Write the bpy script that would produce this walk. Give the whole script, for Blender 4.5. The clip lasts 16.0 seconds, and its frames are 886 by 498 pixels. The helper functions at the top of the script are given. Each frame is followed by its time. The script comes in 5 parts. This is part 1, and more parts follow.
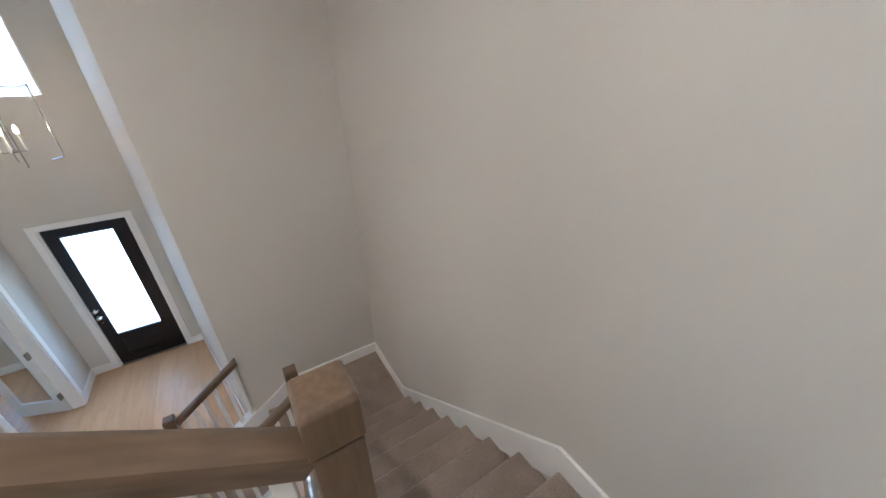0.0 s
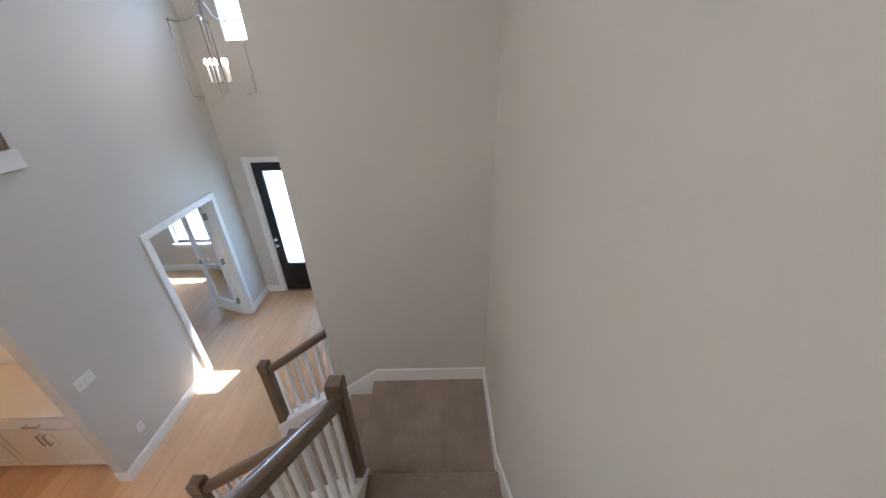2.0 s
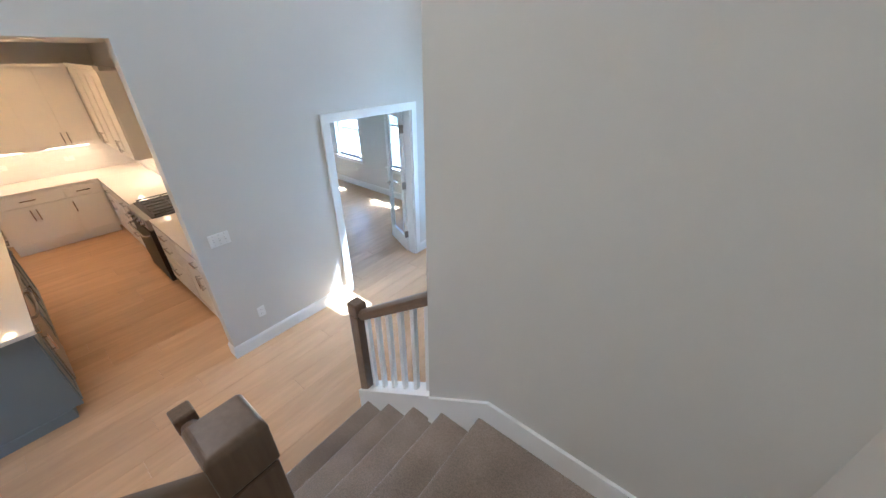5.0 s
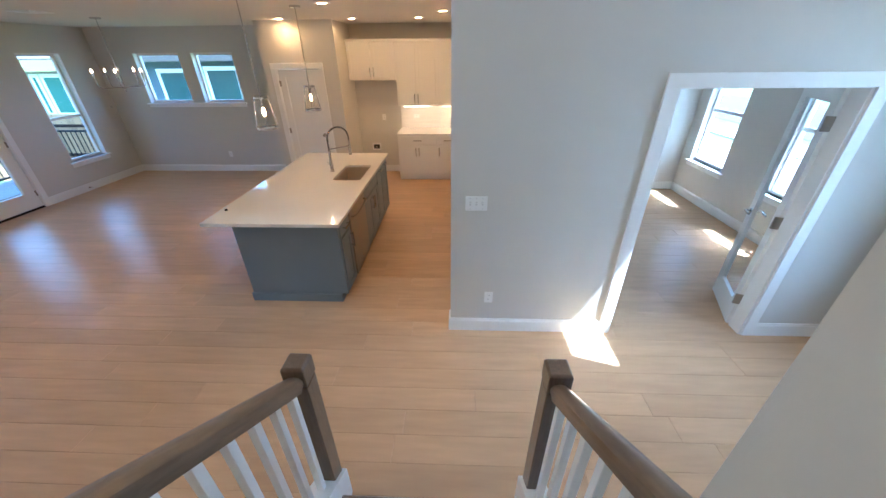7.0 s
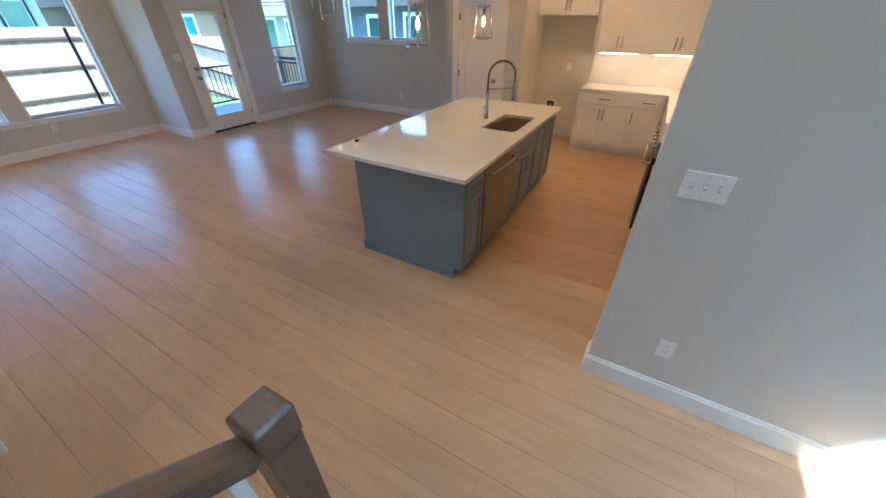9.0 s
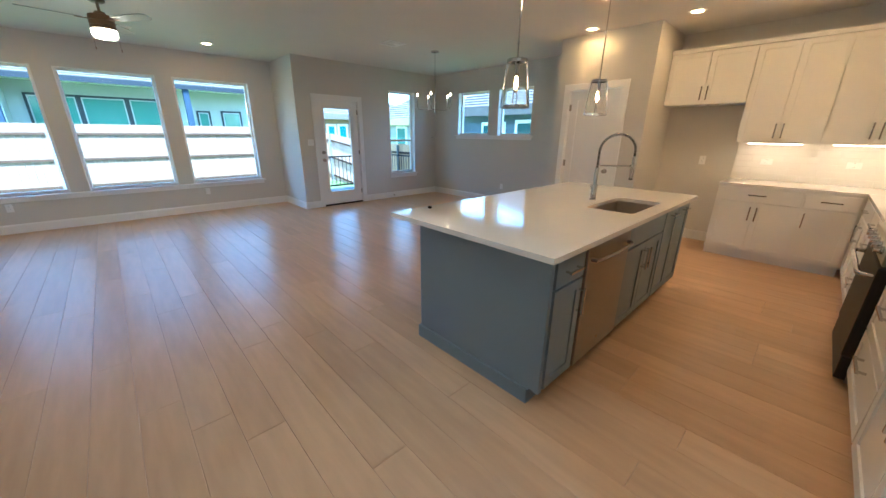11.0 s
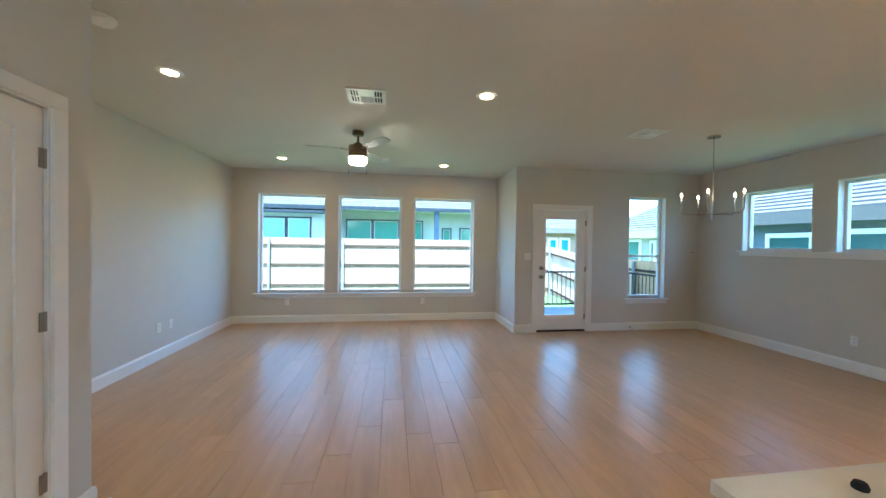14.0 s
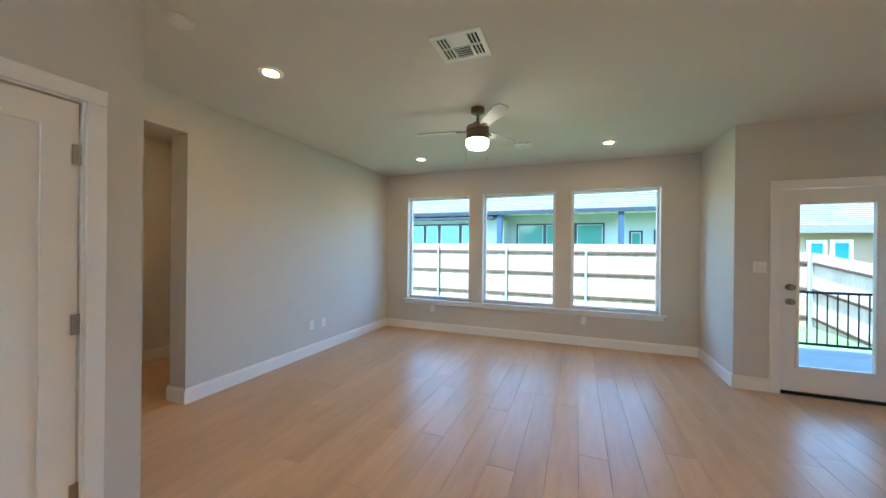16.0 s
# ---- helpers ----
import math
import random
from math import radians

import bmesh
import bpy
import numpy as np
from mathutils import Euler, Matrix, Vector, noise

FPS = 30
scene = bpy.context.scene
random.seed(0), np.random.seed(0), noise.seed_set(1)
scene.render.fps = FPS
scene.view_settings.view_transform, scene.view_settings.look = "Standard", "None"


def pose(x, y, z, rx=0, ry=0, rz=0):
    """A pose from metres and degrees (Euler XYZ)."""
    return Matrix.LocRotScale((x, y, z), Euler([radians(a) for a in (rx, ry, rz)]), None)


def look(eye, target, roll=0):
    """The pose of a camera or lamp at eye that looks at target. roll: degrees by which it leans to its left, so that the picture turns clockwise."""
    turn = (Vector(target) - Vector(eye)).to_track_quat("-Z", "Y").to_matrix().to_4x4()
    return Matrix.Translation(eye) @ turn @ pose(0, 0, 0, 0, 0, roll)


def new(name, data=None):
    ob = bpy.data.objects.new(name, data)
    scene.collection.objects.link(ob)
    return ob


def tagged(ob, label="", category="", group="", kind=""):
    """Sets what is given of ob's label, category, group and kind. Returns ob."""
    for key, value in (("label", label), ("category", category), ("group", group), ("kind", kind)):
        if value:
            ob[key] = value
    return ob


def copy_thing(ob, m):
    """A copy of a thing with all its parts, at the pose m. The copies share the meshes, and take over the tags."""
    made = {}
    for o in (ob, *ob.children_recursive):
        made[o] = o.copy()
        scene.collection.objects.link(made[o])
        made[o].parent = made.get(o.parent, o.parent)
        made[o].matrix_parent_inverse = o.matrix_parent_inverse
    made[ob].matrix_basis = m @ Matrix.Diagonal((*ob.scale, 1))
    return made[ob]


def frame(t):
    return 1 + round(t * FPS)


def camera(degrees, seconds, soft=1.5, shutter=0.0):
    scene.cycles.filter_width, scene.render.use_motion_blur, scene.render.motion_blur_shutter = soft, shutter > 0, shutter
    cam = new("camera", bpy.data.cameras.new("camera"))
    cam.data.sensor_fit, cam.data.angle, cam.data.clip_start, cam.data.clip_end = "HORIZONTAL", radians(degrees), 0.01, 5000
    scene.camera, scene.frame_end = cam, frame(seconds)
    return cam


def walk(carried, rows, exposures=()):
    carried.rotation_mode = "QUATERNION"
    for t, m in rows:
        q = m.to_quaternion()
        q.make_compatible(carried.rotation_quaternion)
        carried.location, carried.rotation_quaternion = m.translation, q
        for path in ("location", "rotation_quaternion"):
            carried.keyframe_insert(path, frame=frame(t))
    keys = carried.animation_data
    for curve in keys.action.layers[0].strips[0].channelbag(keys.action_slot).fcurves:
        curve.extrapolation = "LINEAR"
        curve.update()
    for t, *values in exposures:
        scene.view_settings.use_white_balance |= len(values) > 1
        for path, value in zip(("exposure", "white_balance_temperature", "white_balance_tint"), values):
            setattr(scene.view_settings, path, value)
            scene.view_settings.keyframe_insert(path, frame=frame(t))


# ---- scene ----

# camera and its walk
cam = camera(104.2, 16.0, 1.5)
PATH = [
    (0, (-2.642, 2.88, 4.224), (-3.563, 1.387, 3.263), -1.0),
    (0.5, (-2.882, 2.759, 4.088), (-3.582, 1.167, 3.101), -1.0),
    (1, (-3.12, 2.589, 3.936), (-3.574, 0.911, 2.947), -1.4),
    (1.5, (-3.224, 2.302, 3.83), (-3.407, 0.575, 2.838), -1.5),
    (2, (-3.257, 1.953, 3.728), (-3.25, 0.21, 2.746), -1.5),
    (2.5, (-3.307, 1.699, 3.542), (-3.141, -0.032, 2.553), -1.5),
    (3, (-3.265, 1.472, 3.365), (-3.027, -0.251, 2.378), -1.0),
    (3.2, (-3.244, 1.393, 3.299), (-2.991, -0.325, 2.308), -0.7),
    (5.3, (-3.077, 0.494, 2.551), (-1.807, -0.686, 1.555), -0.5),
    (5.5, (-3.056, 0.375, 2.488), (-1.666, -0.656, 1.486), -1.3),
    (6, (-2.9, 0.121, 2.376), (-1.316, -0.585, 1.379), -0.7),
    (6.5, (-2.689, -0.045, 2.283), (-0.974, -0.355, 1.301), -0.7),
    (7, (-2.439, -0.041, 2.235), (-0.7, 0.033, 1.25), -0.6),
    (7.5, (-2.195, -0.022, 2.142), (-0.522, 0.352, 1.113), 0.1),
    (8, (-2.011, -0.042, 1.99), (-0.442, 0.551, 0.9), 0.2),
    (8.5, (-1.807, 0.0, 1.902), (-0.311, 0.725, 0.79), 0.6),
    (8.7, (-1.728, 0.035, 1.871), (-0.261, 0.798, 0.746), 0.4),
    (10.8, (-1.086, 0.26, 1.45), (0.223, 1.591, 0.732), 0.5),
    (11, (-1.046, 0.298, 1.443), (0.252, 1.681, 0.807), 0.5),
    (11.5, (-0.952, 0.462, 1.449), (0.26, 1.984, 0.983), 0.6),
    (12, (-0.841, 0.66, 1.44), (0.226, 2.316, 1.098), 0.7),
    (12.5, (-0.714, 0.87, 1.435), (0.19, 2.635, 1.174), 0.7),
    (13, (-0.611, 1.099, 1.431), (0.1, 2.963, 1.277), 0.7),
    (13.5, (-0.506, 1.375, 1.447), (-0.004, 3.31, 1.372), 0.8),
    (14, (-0.408, 1.609, 1.439), (-0.117, 3.588, 1.412), 0.8),
    (14.5, (-0.279, 1.866, 1.432), (-0.235, 3.866, 1.432), 0.6),
    (15, (-0.169, 2.112, 1.422), (-0.391, 4.099, 1.428), 0.7),
    (15.5, (-0.05, 2.372, 1.429), (-0.548, 4.31, 1.431), 0.6),
    (16, (0.067, 2.59, 1.409), (-0.658, 4.455, 1.408), 0.6),
]
EXPOSURES = [(0.0, 3.38, 4950, 6), (1.5, 3.33, 4950, 7), (3.2, 3.6, 4880, 6), (6.0, 3.80, 4500, 1), (8.5, 3.47, 4580, 0), (11.0, 3.61, 4460, -7), (13.0, 3.49, 4480, -10), (14.5, 3.64, 4700, -10), (16.0, 3.62, 4800, -8)]
walk(cam, [(t, look(eye, target, roll)) for t, eye, target, roll in PATH], EXPOSURES)

# daylight
world = bpy.data.worlds.new("sky")
scene.world = world
world.use_nodes = True
wn = world.node_tree.nodes
sky = wn.new("ShaderNodeTexSky")
sky.sky_type = "NISHITA"
sky.sun_disc = False
SUN = Vector((0.30, 1.0, -2.12)).normalized()   # the way the sunlight travels
sky.sun_elevation = math.asin(-SUN.z)
sky.sun_rotation = math.atan2(-SUN.x, -SUN.y)
world.node_tree.links.new(sky.outputs[0], wn["Background"].inputs[0])
wn["Background"].inputs[1].default_value = 0.15
sun_data = bpy.data.lights.new("sun", "SUN")
sun_data.energy, sun_data.angle, sun_data.color = 3.3, radians(0.5), (1.0, 0.97, 0.92)
sun = new("sun", sun_data)
sun.rotation_euler = SUN.to_track_quat("-Z", "Y").to_euler()



def sky_lamp(name, x, y, z, width, height, watts):
    """Sky light entering through a pane that faces the street."""
    data = bpy.data.lights.new(name, "AREA")
    data.shape, data.size, data.size_y = "RECTANGLE", width, height
    data.energy, data.color = watts, (0.74, 0.88, 1.0)
    ob = new(name, data)
    ob.location, ob.rotation_euler = (x, y, z), (radians(90), 0, 0)


sky_lamp("high_window_daylight", -0.775, -3.412, 4.67, 0.50, 1.40, 0.32)
sky_lamp("entry_glass_daylight", -0.765, -3.412, 1.415, 0.52, 1.62, 0.9)

# ---------------------------------------------------------------- materials
def material(name, color, rough=0.5, metal=0.0, grain=0.0, grain_scale=40.0, stain=0.0, stain_scale=2.0, bump=0.0,
             bump_scale=120.0, transmission=0.0, emit=0.0, emit_color=None, stretch=(1, 1, 1), ior=1.45, vary=0.0, coat=0.0, spec=0.5, sheen=0.0):
    """A procedural surface: base colour with fine grain, broad stains, bump, and a shade of its own for each object."""
    m = bpy.data.materials.new(name)
    m.use_nodes = True
    nt = m.node_tree
    n, l = nt.nodes, nt.links
    b = n["Principled BSDF"]
    b.inputs["Base Color"].default_value = (*color, 1)
    b.inputs["Roughness"].default_value = rough
    b.inputs["Metallic"].default_value = metal
    b.inputs["Transmission Weight"].default_value = transmission
    b.inputs["IOR"].default_value = ior
    b.inputs["Coat Weight"].default_value = coat
    b.inputs["Specular IOR Level"].default_value = spec
    b.inputs["Sheen Weight"].default_value, b.inputs["Sheen Roughness"].default_value = sheen, 0.35
    if emit:
        b.inputs["Emission Color"].default_value = (*(emit_color or color), 1)
        b.inputs["Emission Strength"].default_value = emit
    if not (grain or stain or bump or vary):
        return m
    tc = n.new("ShaderNodeTexCoord")
    mp = n.new("ShaderNodeMapping")
    mp.inputs["Scale"].default_value = stretch
    l.new(tc.outputs["Object"], mp.inputs[0])
    if vary:
        own = n.new("ShaderNodeObjectInfo")
        far = n.new("ShaderNodeMath")
        far.operation, far.inputs[1].default_value = "MULTIPLY", 90.0
        l.new(own.outputs["Random"], far.inputs[0]), l.new(far.outputs[0], mp.inputs["Location"])
    fac = None
    for amount, scale, detail in ((grain, grain_scale, 4), (stain, stain_scale, 3)):
        if not amount:
            continue
        t = n.new("ShaderNodeTexNoise")
        t.inputs["Scale"].default_value, t.inputs["Detail"].default_value = scale, detail
        l.new(mp.outputs[0], t.inputs[0])
        r = n.new("ShaderNodeMapRange")
        r.inputs[1].default_value, r.inputs[2].default_value = 0.3, 0.7
        r.inputs[3].default_value, r.inputs[4].default_value = 1 - amount, 1 + amount
        l.new(t.outputs["Fac"], r.inputs[0])
        if fac is None:
            fac = r.outputs[0]
        else:
            x = n.new("ShaderNodeMath")
            x.operation = "MULTIPLY"
            l.new(fac, x.inputs[0]), l.new(r.outputs[0], x.inputs[1])
            fac = x.outputs[0]
    if vary:
        info = n.new("ShaderNodeObjectInfo")
        r = n.new("ShaderNodeMapRange")
        r.inputs[3].default_value, r.inputs[4].default_value = 1 - vary, 1 + vary
        l.new(info.outputs["Random"], r.inputs[0])
        if fac is None:
            fac = r.outputs[0]
        else:
            x = n.new("ShaderNodeMath")
            x.operation = "MULTIPLY"
            l.new(fac, x.inputs[0]), l.new(r.outputs[0], x.inputs[1])
            fac = x.outputs[0]
    if fac is not None:
        v = n.new("ShaderNodeVectorMath")
        v.operation = "SCALE"
        v.inputs[0].default_value = color
        l.new(fac, v.inputs["Scale"])
        l.new(v.outputs[0], b.inputs["Base Color"])
    if bump:
        t = n.new("ShaderNodeTexNoise")
        t.inputs["Scale"].default_value, t.inputs["Detail"].default_value = bump_scale, 3
        l.new(mp.outputs[0], t.inputs[0])
        bp = n.new("ShaderNodeBump")
        bp.inputs["Strength"].default_value, bp.inputs["Distance"].default_value = bump, 0.004
        l.new(t.outputs["Fac"], bp.inputs["Height"])
        l.new(bp.outputs[0], b.inputs["Normal"])
    return m


PAINT = material("wall_paint", (0.645, 0.62, 0.565), 0.75, stain=0.012, stain_scale=1.2, bump=0.12, bump_scale=60)
CEIL = material("ceiling_paint", (0.74, 0.71, 0.65), 0.9, stain=0.012, bump=0.2, bump_scale=90)
TRIM = material("white_trim", (0.86, 0.85, 0.82), 0.35, stain=0.015)
CARPET = material("carpet", (0.30, 0.238, 0.188), 1.0, sheen=0.4, grain=0.22, grain_scale=160, stain=0.17, stain_scale=4, bump=1.0, bump_scale=260)
STAIN = material("stained_oak", (0.135, 0.090, 0.056), 0.30, grain=0.16, grain_scale=9, stain=0.06, stretch=(9, 9, 1), bump=0.1, bump_scale=60, coat=0.3)
STAINX = material("stained_oak_rail", (0.150, 0.102, 0.064), 0.30, grain=0.20, grain_scale=9, stain=0.06, stretch=(1, 6, 6), bump=0.1, coat=0.35)
BLACK = material("black_paint", (0.008, 0.008, 0.010), 0.35, stain=0.1)
FROST = material("frosted_glass", (0.92, 0.95, 0.97), 0.55, transmission=1.0, bump=0.3, bump_scale=40)
GLASS = material("clear_glass", (0.97, 0.985, 0.98), 0.0, transmission=1.0, ior=1.1)
LAMPGLASS = material("shade_glass", (0.97, 0.955, 0.92), 0.02, transmission=1.0, ior=1.12, bump=0.25, bump_scale=30)
CHROME = material("chrome", (0.58, 0.575, 0.57), 0.10, 1.0)
NICKEL = material("brushed_nickel", (0.36, 0.325, 0.28), 0.32, 1.0, grain=0.06, grain_scale=90)
SINKSTEEL = material("sink_steel", (0.56, 0.48, 0.40), 0.36, 1.0, grain=0.03, grain_scale=80)
BRONZE = material("fan_bronze", (0.23, 0.165, 0.11), 0.34, 1.0, grain=0.06, grain_scale=90)
BLADE = material("fan_blade", (0.42, 0.40, 0.37), 0.5, grain=0.05)
STEEL = material("stainless_steel", (0.29, 0.275, 0.255), 0.28, 1.0, grain=0.05, grain_scale=60, stretch=(1, 1, 12))
CAST = material("cast_iron", (0.012, 0.012, 0.013), 0.5)
GREY = material("island_paint", (0.205, 0.255, 0.30), 0.42, stain=0.03)
CAB = material("cabinet_paint", (0.78, 0.76, 0.71), 0.38, stain=0.012)
QUARTZ = material("quartz", (0.80, 0.775, 0.735), 0.08, grain=0.015, grain_scale=300, stain=0.012, stain_scale=4)
TILE = material("glazed_tile", (0.78, 0.75, 0.70), 0.30, vary=0.03)
# Shade in the plank joints, put into the base's dark brown colour.
JOINT = material("joint_shadow", (0.17, 0.11, 0.065), 0.9)
GROUT = material("grout", (0.70, 0.67, 0.62), 0.9)
PLASTIC = material("white_plastic", (0.86, 0.85, 0.82), 0.3)
# Shade of the toggle slots drawn as a grey colour, shared by the screws.
SLOT = material("plate_shadow", (0.58, 0.57, 0.54), 0.5)
# Near-black stands in for shade in grooves, slots, recesses, vents; also dishwasher parts.
DARK = material("dark_gap", (0.03, 0.03, 0.03), 0.8)
RUBBER = material("rubber", (0.7, 0.7, 0.68), 0.6)
LED = material("led_disc", (1, 0.9, 0.72), 0.5, emit=20, emit_color=(1.0, 0.48, 0.155))
# Glow of the unseen fill lights added on the upper ceiling.
HALL_FILL = material("hall_fill_disc", (1, 0.97, 0.93), 0.5, emit=60, emit_color=(1.0, 0.80, 0.62))
STRIP = material("led_strip", (1, 0.9, 0.72), 0.5, emit=2.4, emit_color=(1.0, 0.58, 0.29))
BULB = material("bulb_glow", (1, 0.85, 0.6), 0.3, emit=5, emit_color=(1.0, 0.58, 0.28))
AMBERGLASS = material("amber_bulb_glass", (1.0, 0.80, 0.52), 0.03, transmission=1.0, ior=1.1)
FILAMENT = material("bulb_filament", (1, 0.85, 0.6), 0.3, emit=28, emit_color=(1.0, 0.58, 0.28))
LANTERN_BULB = material("lantern_bulb_glow", (1, 0.85, 0.6), 0.3, emit=13, emit_color=(1.0, 0.64, 0.36))
FANLIGHT = material("fan_diffuser", (1, 0.95, 0.85), 0.5, emit=3, emit_color=(1.0, 0.74, 0.48))


def plank_material():
    m = material("oak_planks", (0.575, 0.380, 0.218), 0.31, grain=0.05, grain_scale=3, stain=0.05, stretch=(7, 0.9, 7), vary=0.07, bump=0.018, bump_scale=8, spec=0.18)
    return m


PLANK = plank_material()
# Rails in a much darker brown than the boards.
FENCERAIL = material("dark_brown_rail", (0.045, 0.022, 0.012), 0.8, grain=0.15, grain_scale=8, stretch=(1, 6, 6), vary=0.12)
# Lighter copy of the fence wood, making up for grazing sun.
LITCEDAR = material("lit_cedar", (0.40, 0.31, 0.24), 0.8, grain=0.12, grain_scale=8, stretch=(6, 6, 1), vary=0.1)
STONE = material("fence_wood", (0.20, 0.143, 0.102), 0.8, grain=0.12, grain_scale=8, stretch=(6, 6, 1), vary=0.12)
GRASS = material("lawn", (0.070, 0.110, 0.034), 0.9, grain=0.4, grain_scale=60, stain=0.25)
PATIO = material("patio_concrete", (0.27, 0.265, 0.255), 0.85, grain=0.05, stain=0.08)
CONC = material("concrete", (0.46, 0.445, 0.42), 0.85, grain=0.05, stain=0.06)
GALV = material("galvanised", (0.20, 0.205, 0.21), 0.6, 0.3, stain=0.05)
CEDAR = material("cedar", (0.56, 0.37, 0.20), 0.8, grain=0.15, grain_scale=8, stretch=(6, 6, 1), vary=0.12)
ROOF = material("roof_shingles", (0.075, 0.069, 0.067), 0.9, grain=0.35, grain_scale=5, stretch=(1, 2, 2), vary=0.12)
SIDING = material("pale_siding", (0.35, 0.355, 0.345), 0.7, stain=0.03)
SIDING2 = material("grey_siding", (0.095, 0.115, 0.14), 0.7, stain=0.04)
SIDING3 = material("warm_siding", (0.33, 0.225, 0.14), 0.7, stain=0.04)
FASCIA = material("dark_fascia", (0.014, 0.018, 0.025), 0.7, spec=0.25)
FRAMEDARK = material("dark_window_frame", (0.028, 0.033, 0.038), 0.6, spec=0.3)
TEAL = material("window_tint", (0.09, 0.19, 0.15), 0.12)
# Reflected sky put into the pane's base colour.
TEAL_BLUE = material("painted_sky_pane", (0.09, 0.25, 0.28), 0.1)
POSTBLUE = material("slate_blue_paint", (0.022, 0.035, 0.06), 0.7, spec=0.2)
OLIVE = material("olive_trim", (0.30, 0.285, 0.12), 0.6)
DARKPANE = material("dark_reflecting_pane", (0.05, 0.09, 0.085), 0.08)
TAUPE = material("taupe_gutter", (0.085, 0.078, 0.068), 0.6)
ASPHALT = material("asphalt", (0.05, 0.05, 0.052), 0.9, grain=0.2)


# ---------------------------------------------------------------- mesh helpers
def box(bm, x0, x1, y0, y1, z0, z1):
    vs = [bm.verts.new((x, y, z)) for x in (x0, x1) for y in (y0, y1) for z in (z0, z1)]
    for f in ((0, 1, 3, 2), (4, 6, 7, 5), (0, 4, 5, 1), (2, 3, 7, 6), (0, 2, 6, 4), (1, 5, 7, 3)):
        bm.faces.new([vs[i] for i in f])
    return vs


def bevel(bm, width=0.003, segments=2):
    bmesh.ops.bevel(bm, geom=bm.edges[:], offset=width, segments=segments, affect="EDGES", profile=0.5)
    return bm


def rbox(x0, x1, y0, y1, z0, z1, r=0.003, segments=2):
    bm = bmesh.new()
    box(bm, x0, x1, y0, y1, z0, z1)
    bmesh.ops.recalc_face_normals(bm, faces=bm.faces[:])
    return bevel(bm, r, segments) if r else bm


def rod(bm, a, b, r, n=12, r2=None):
    """A cylinder or cone from a to b."""
    a, b = Vector(a), Vector(b)
    m = Matrix.Translation((a + b) / 2) @ (b - a).to_track_quat("Z", "Y").to_matrix().to_4x4()
    bmesh.ops.create_cone(bm, cap_ends=True, segments=n, radius1=r, radius2=r if r2 is None else r2, depth=(b - a).length, matrix=m)
    return bm


def lathe(profile, n=24, at=(0, 0, 0)):
    """A turned body: (radius, height) pairs swept about the z axis."""
    bm = bmesh.new()
    rings = []
    for r, z in profile:
        if r < 1e-5:
            rings.append([bm.verts.new((at[0], at[1], at[2] + z))])
        else:
            rings.append([bm.verts.new((at[0] + r * math.cos(k * math.tau / n), at[1] + r * math.sin(k * math.tau / n), at[2] + z)) for k in range(n)])
    for p, q in zip(rings, rings[1:]):
        for k in range(n):
            k2 = (k + 1) % n
            if len(p) == 1 and len(q) == 1:
                continue
            if len(p) == 1:
                bm.faces.new((p[0], q[k], q[k2]))
            elif len(q) == 1:
                bm.faces.new((p[k], p[k2], q[0]))
            else:
                bm.faces.new((p[k], p[k2], q[k2], q[k]))
    bmesh.ops.recalc_face_normals(bm, faces=bm.faces[:])
    return bm


def tube(points, r, n=10, bm=None):
    """A round bar bent along points."""
    bm = bm or bmesh.new()
    pts = [Vector(p) for p in points]
    up = Vector((0.123, 0.456, 0.88)).normalized()
    rings = []
    for i, p in enumerate(pts):
        d = (pts[min(i + 1, len(pts) - 1)] - pts[max(i - 1, 0)]).normalized()
        u = (up - d * up.dot(d)).normalized()
        v = d.cross(u)
        up = u
        rings.append([bm.verts.new(p + r * (math.cos(k * math.tau / n) * u + math.sin(k * math.tau / n) * v)) for k in range(n)])
    for a, b in zip(rings, rings[1:]):
        for k in range(n):
            bm.faces.new((a[k], a[(k + 1) % n], b[(k + 1) % n], b[k]))
    bm.faces.new(rings[0][::-1]), bm.faces.new(rings[-1])
    return bm


def prism(bm, outline, axis, a, b):
    """A flat outline pulled along an axis from a to b; the outline's pairs are the other two axes in order."""
    def place(p, h):
        q = list(p)
        q.insert("xyz".index(axis), h)
        return q
    lo = [bm.verts.new(place(p, a)) for p in outline]
    hi = [bm.verts.new(place(p, b)) for p in outline]
    n = len(outline)
    bm.faces.new(lo), bm.faces.new(hi[::-1])
    for k in range(n):
        bm.faces.new((lo[k], hi[k], hi[(k + 1) % n], lo[(k + 1) % n]))
    bmesh.ops.recalc_face_normals(bm, faces=bm.faces[:])
    return bm


def mesh_of(bm, name, mat, smooth=False):
    me = bpy.data.meshes.new(name)
    bm.to_mesh(me)
    bm.free()
    me.materials.append(mat)
    if smooth:
        for p in me.polygons:
            p.use_smooth = True
        me.set_sharp_from_angle(angle=radians(35))
    return me


def part(name, bm, mat, parent=None, label="", smooth=False):
    ob = new(name, mesh_of(bm, name, mat, smooth))
    ob.parent = parent
    return tagged(ob, label) if label else ob


def thing(name, label, category, at=(0, 0, 0), group="", kind=""):
    ob = new(name)
    ob.empty_display_size = 0.1
    ob.location = at
    return tagged(ob, label, category, group, kind)


def setting(name, bm, mat, label="", category="", smooth=False):
    return tagged(part(name, bm, mat, None, "", smooth), label, category, "", "structure")


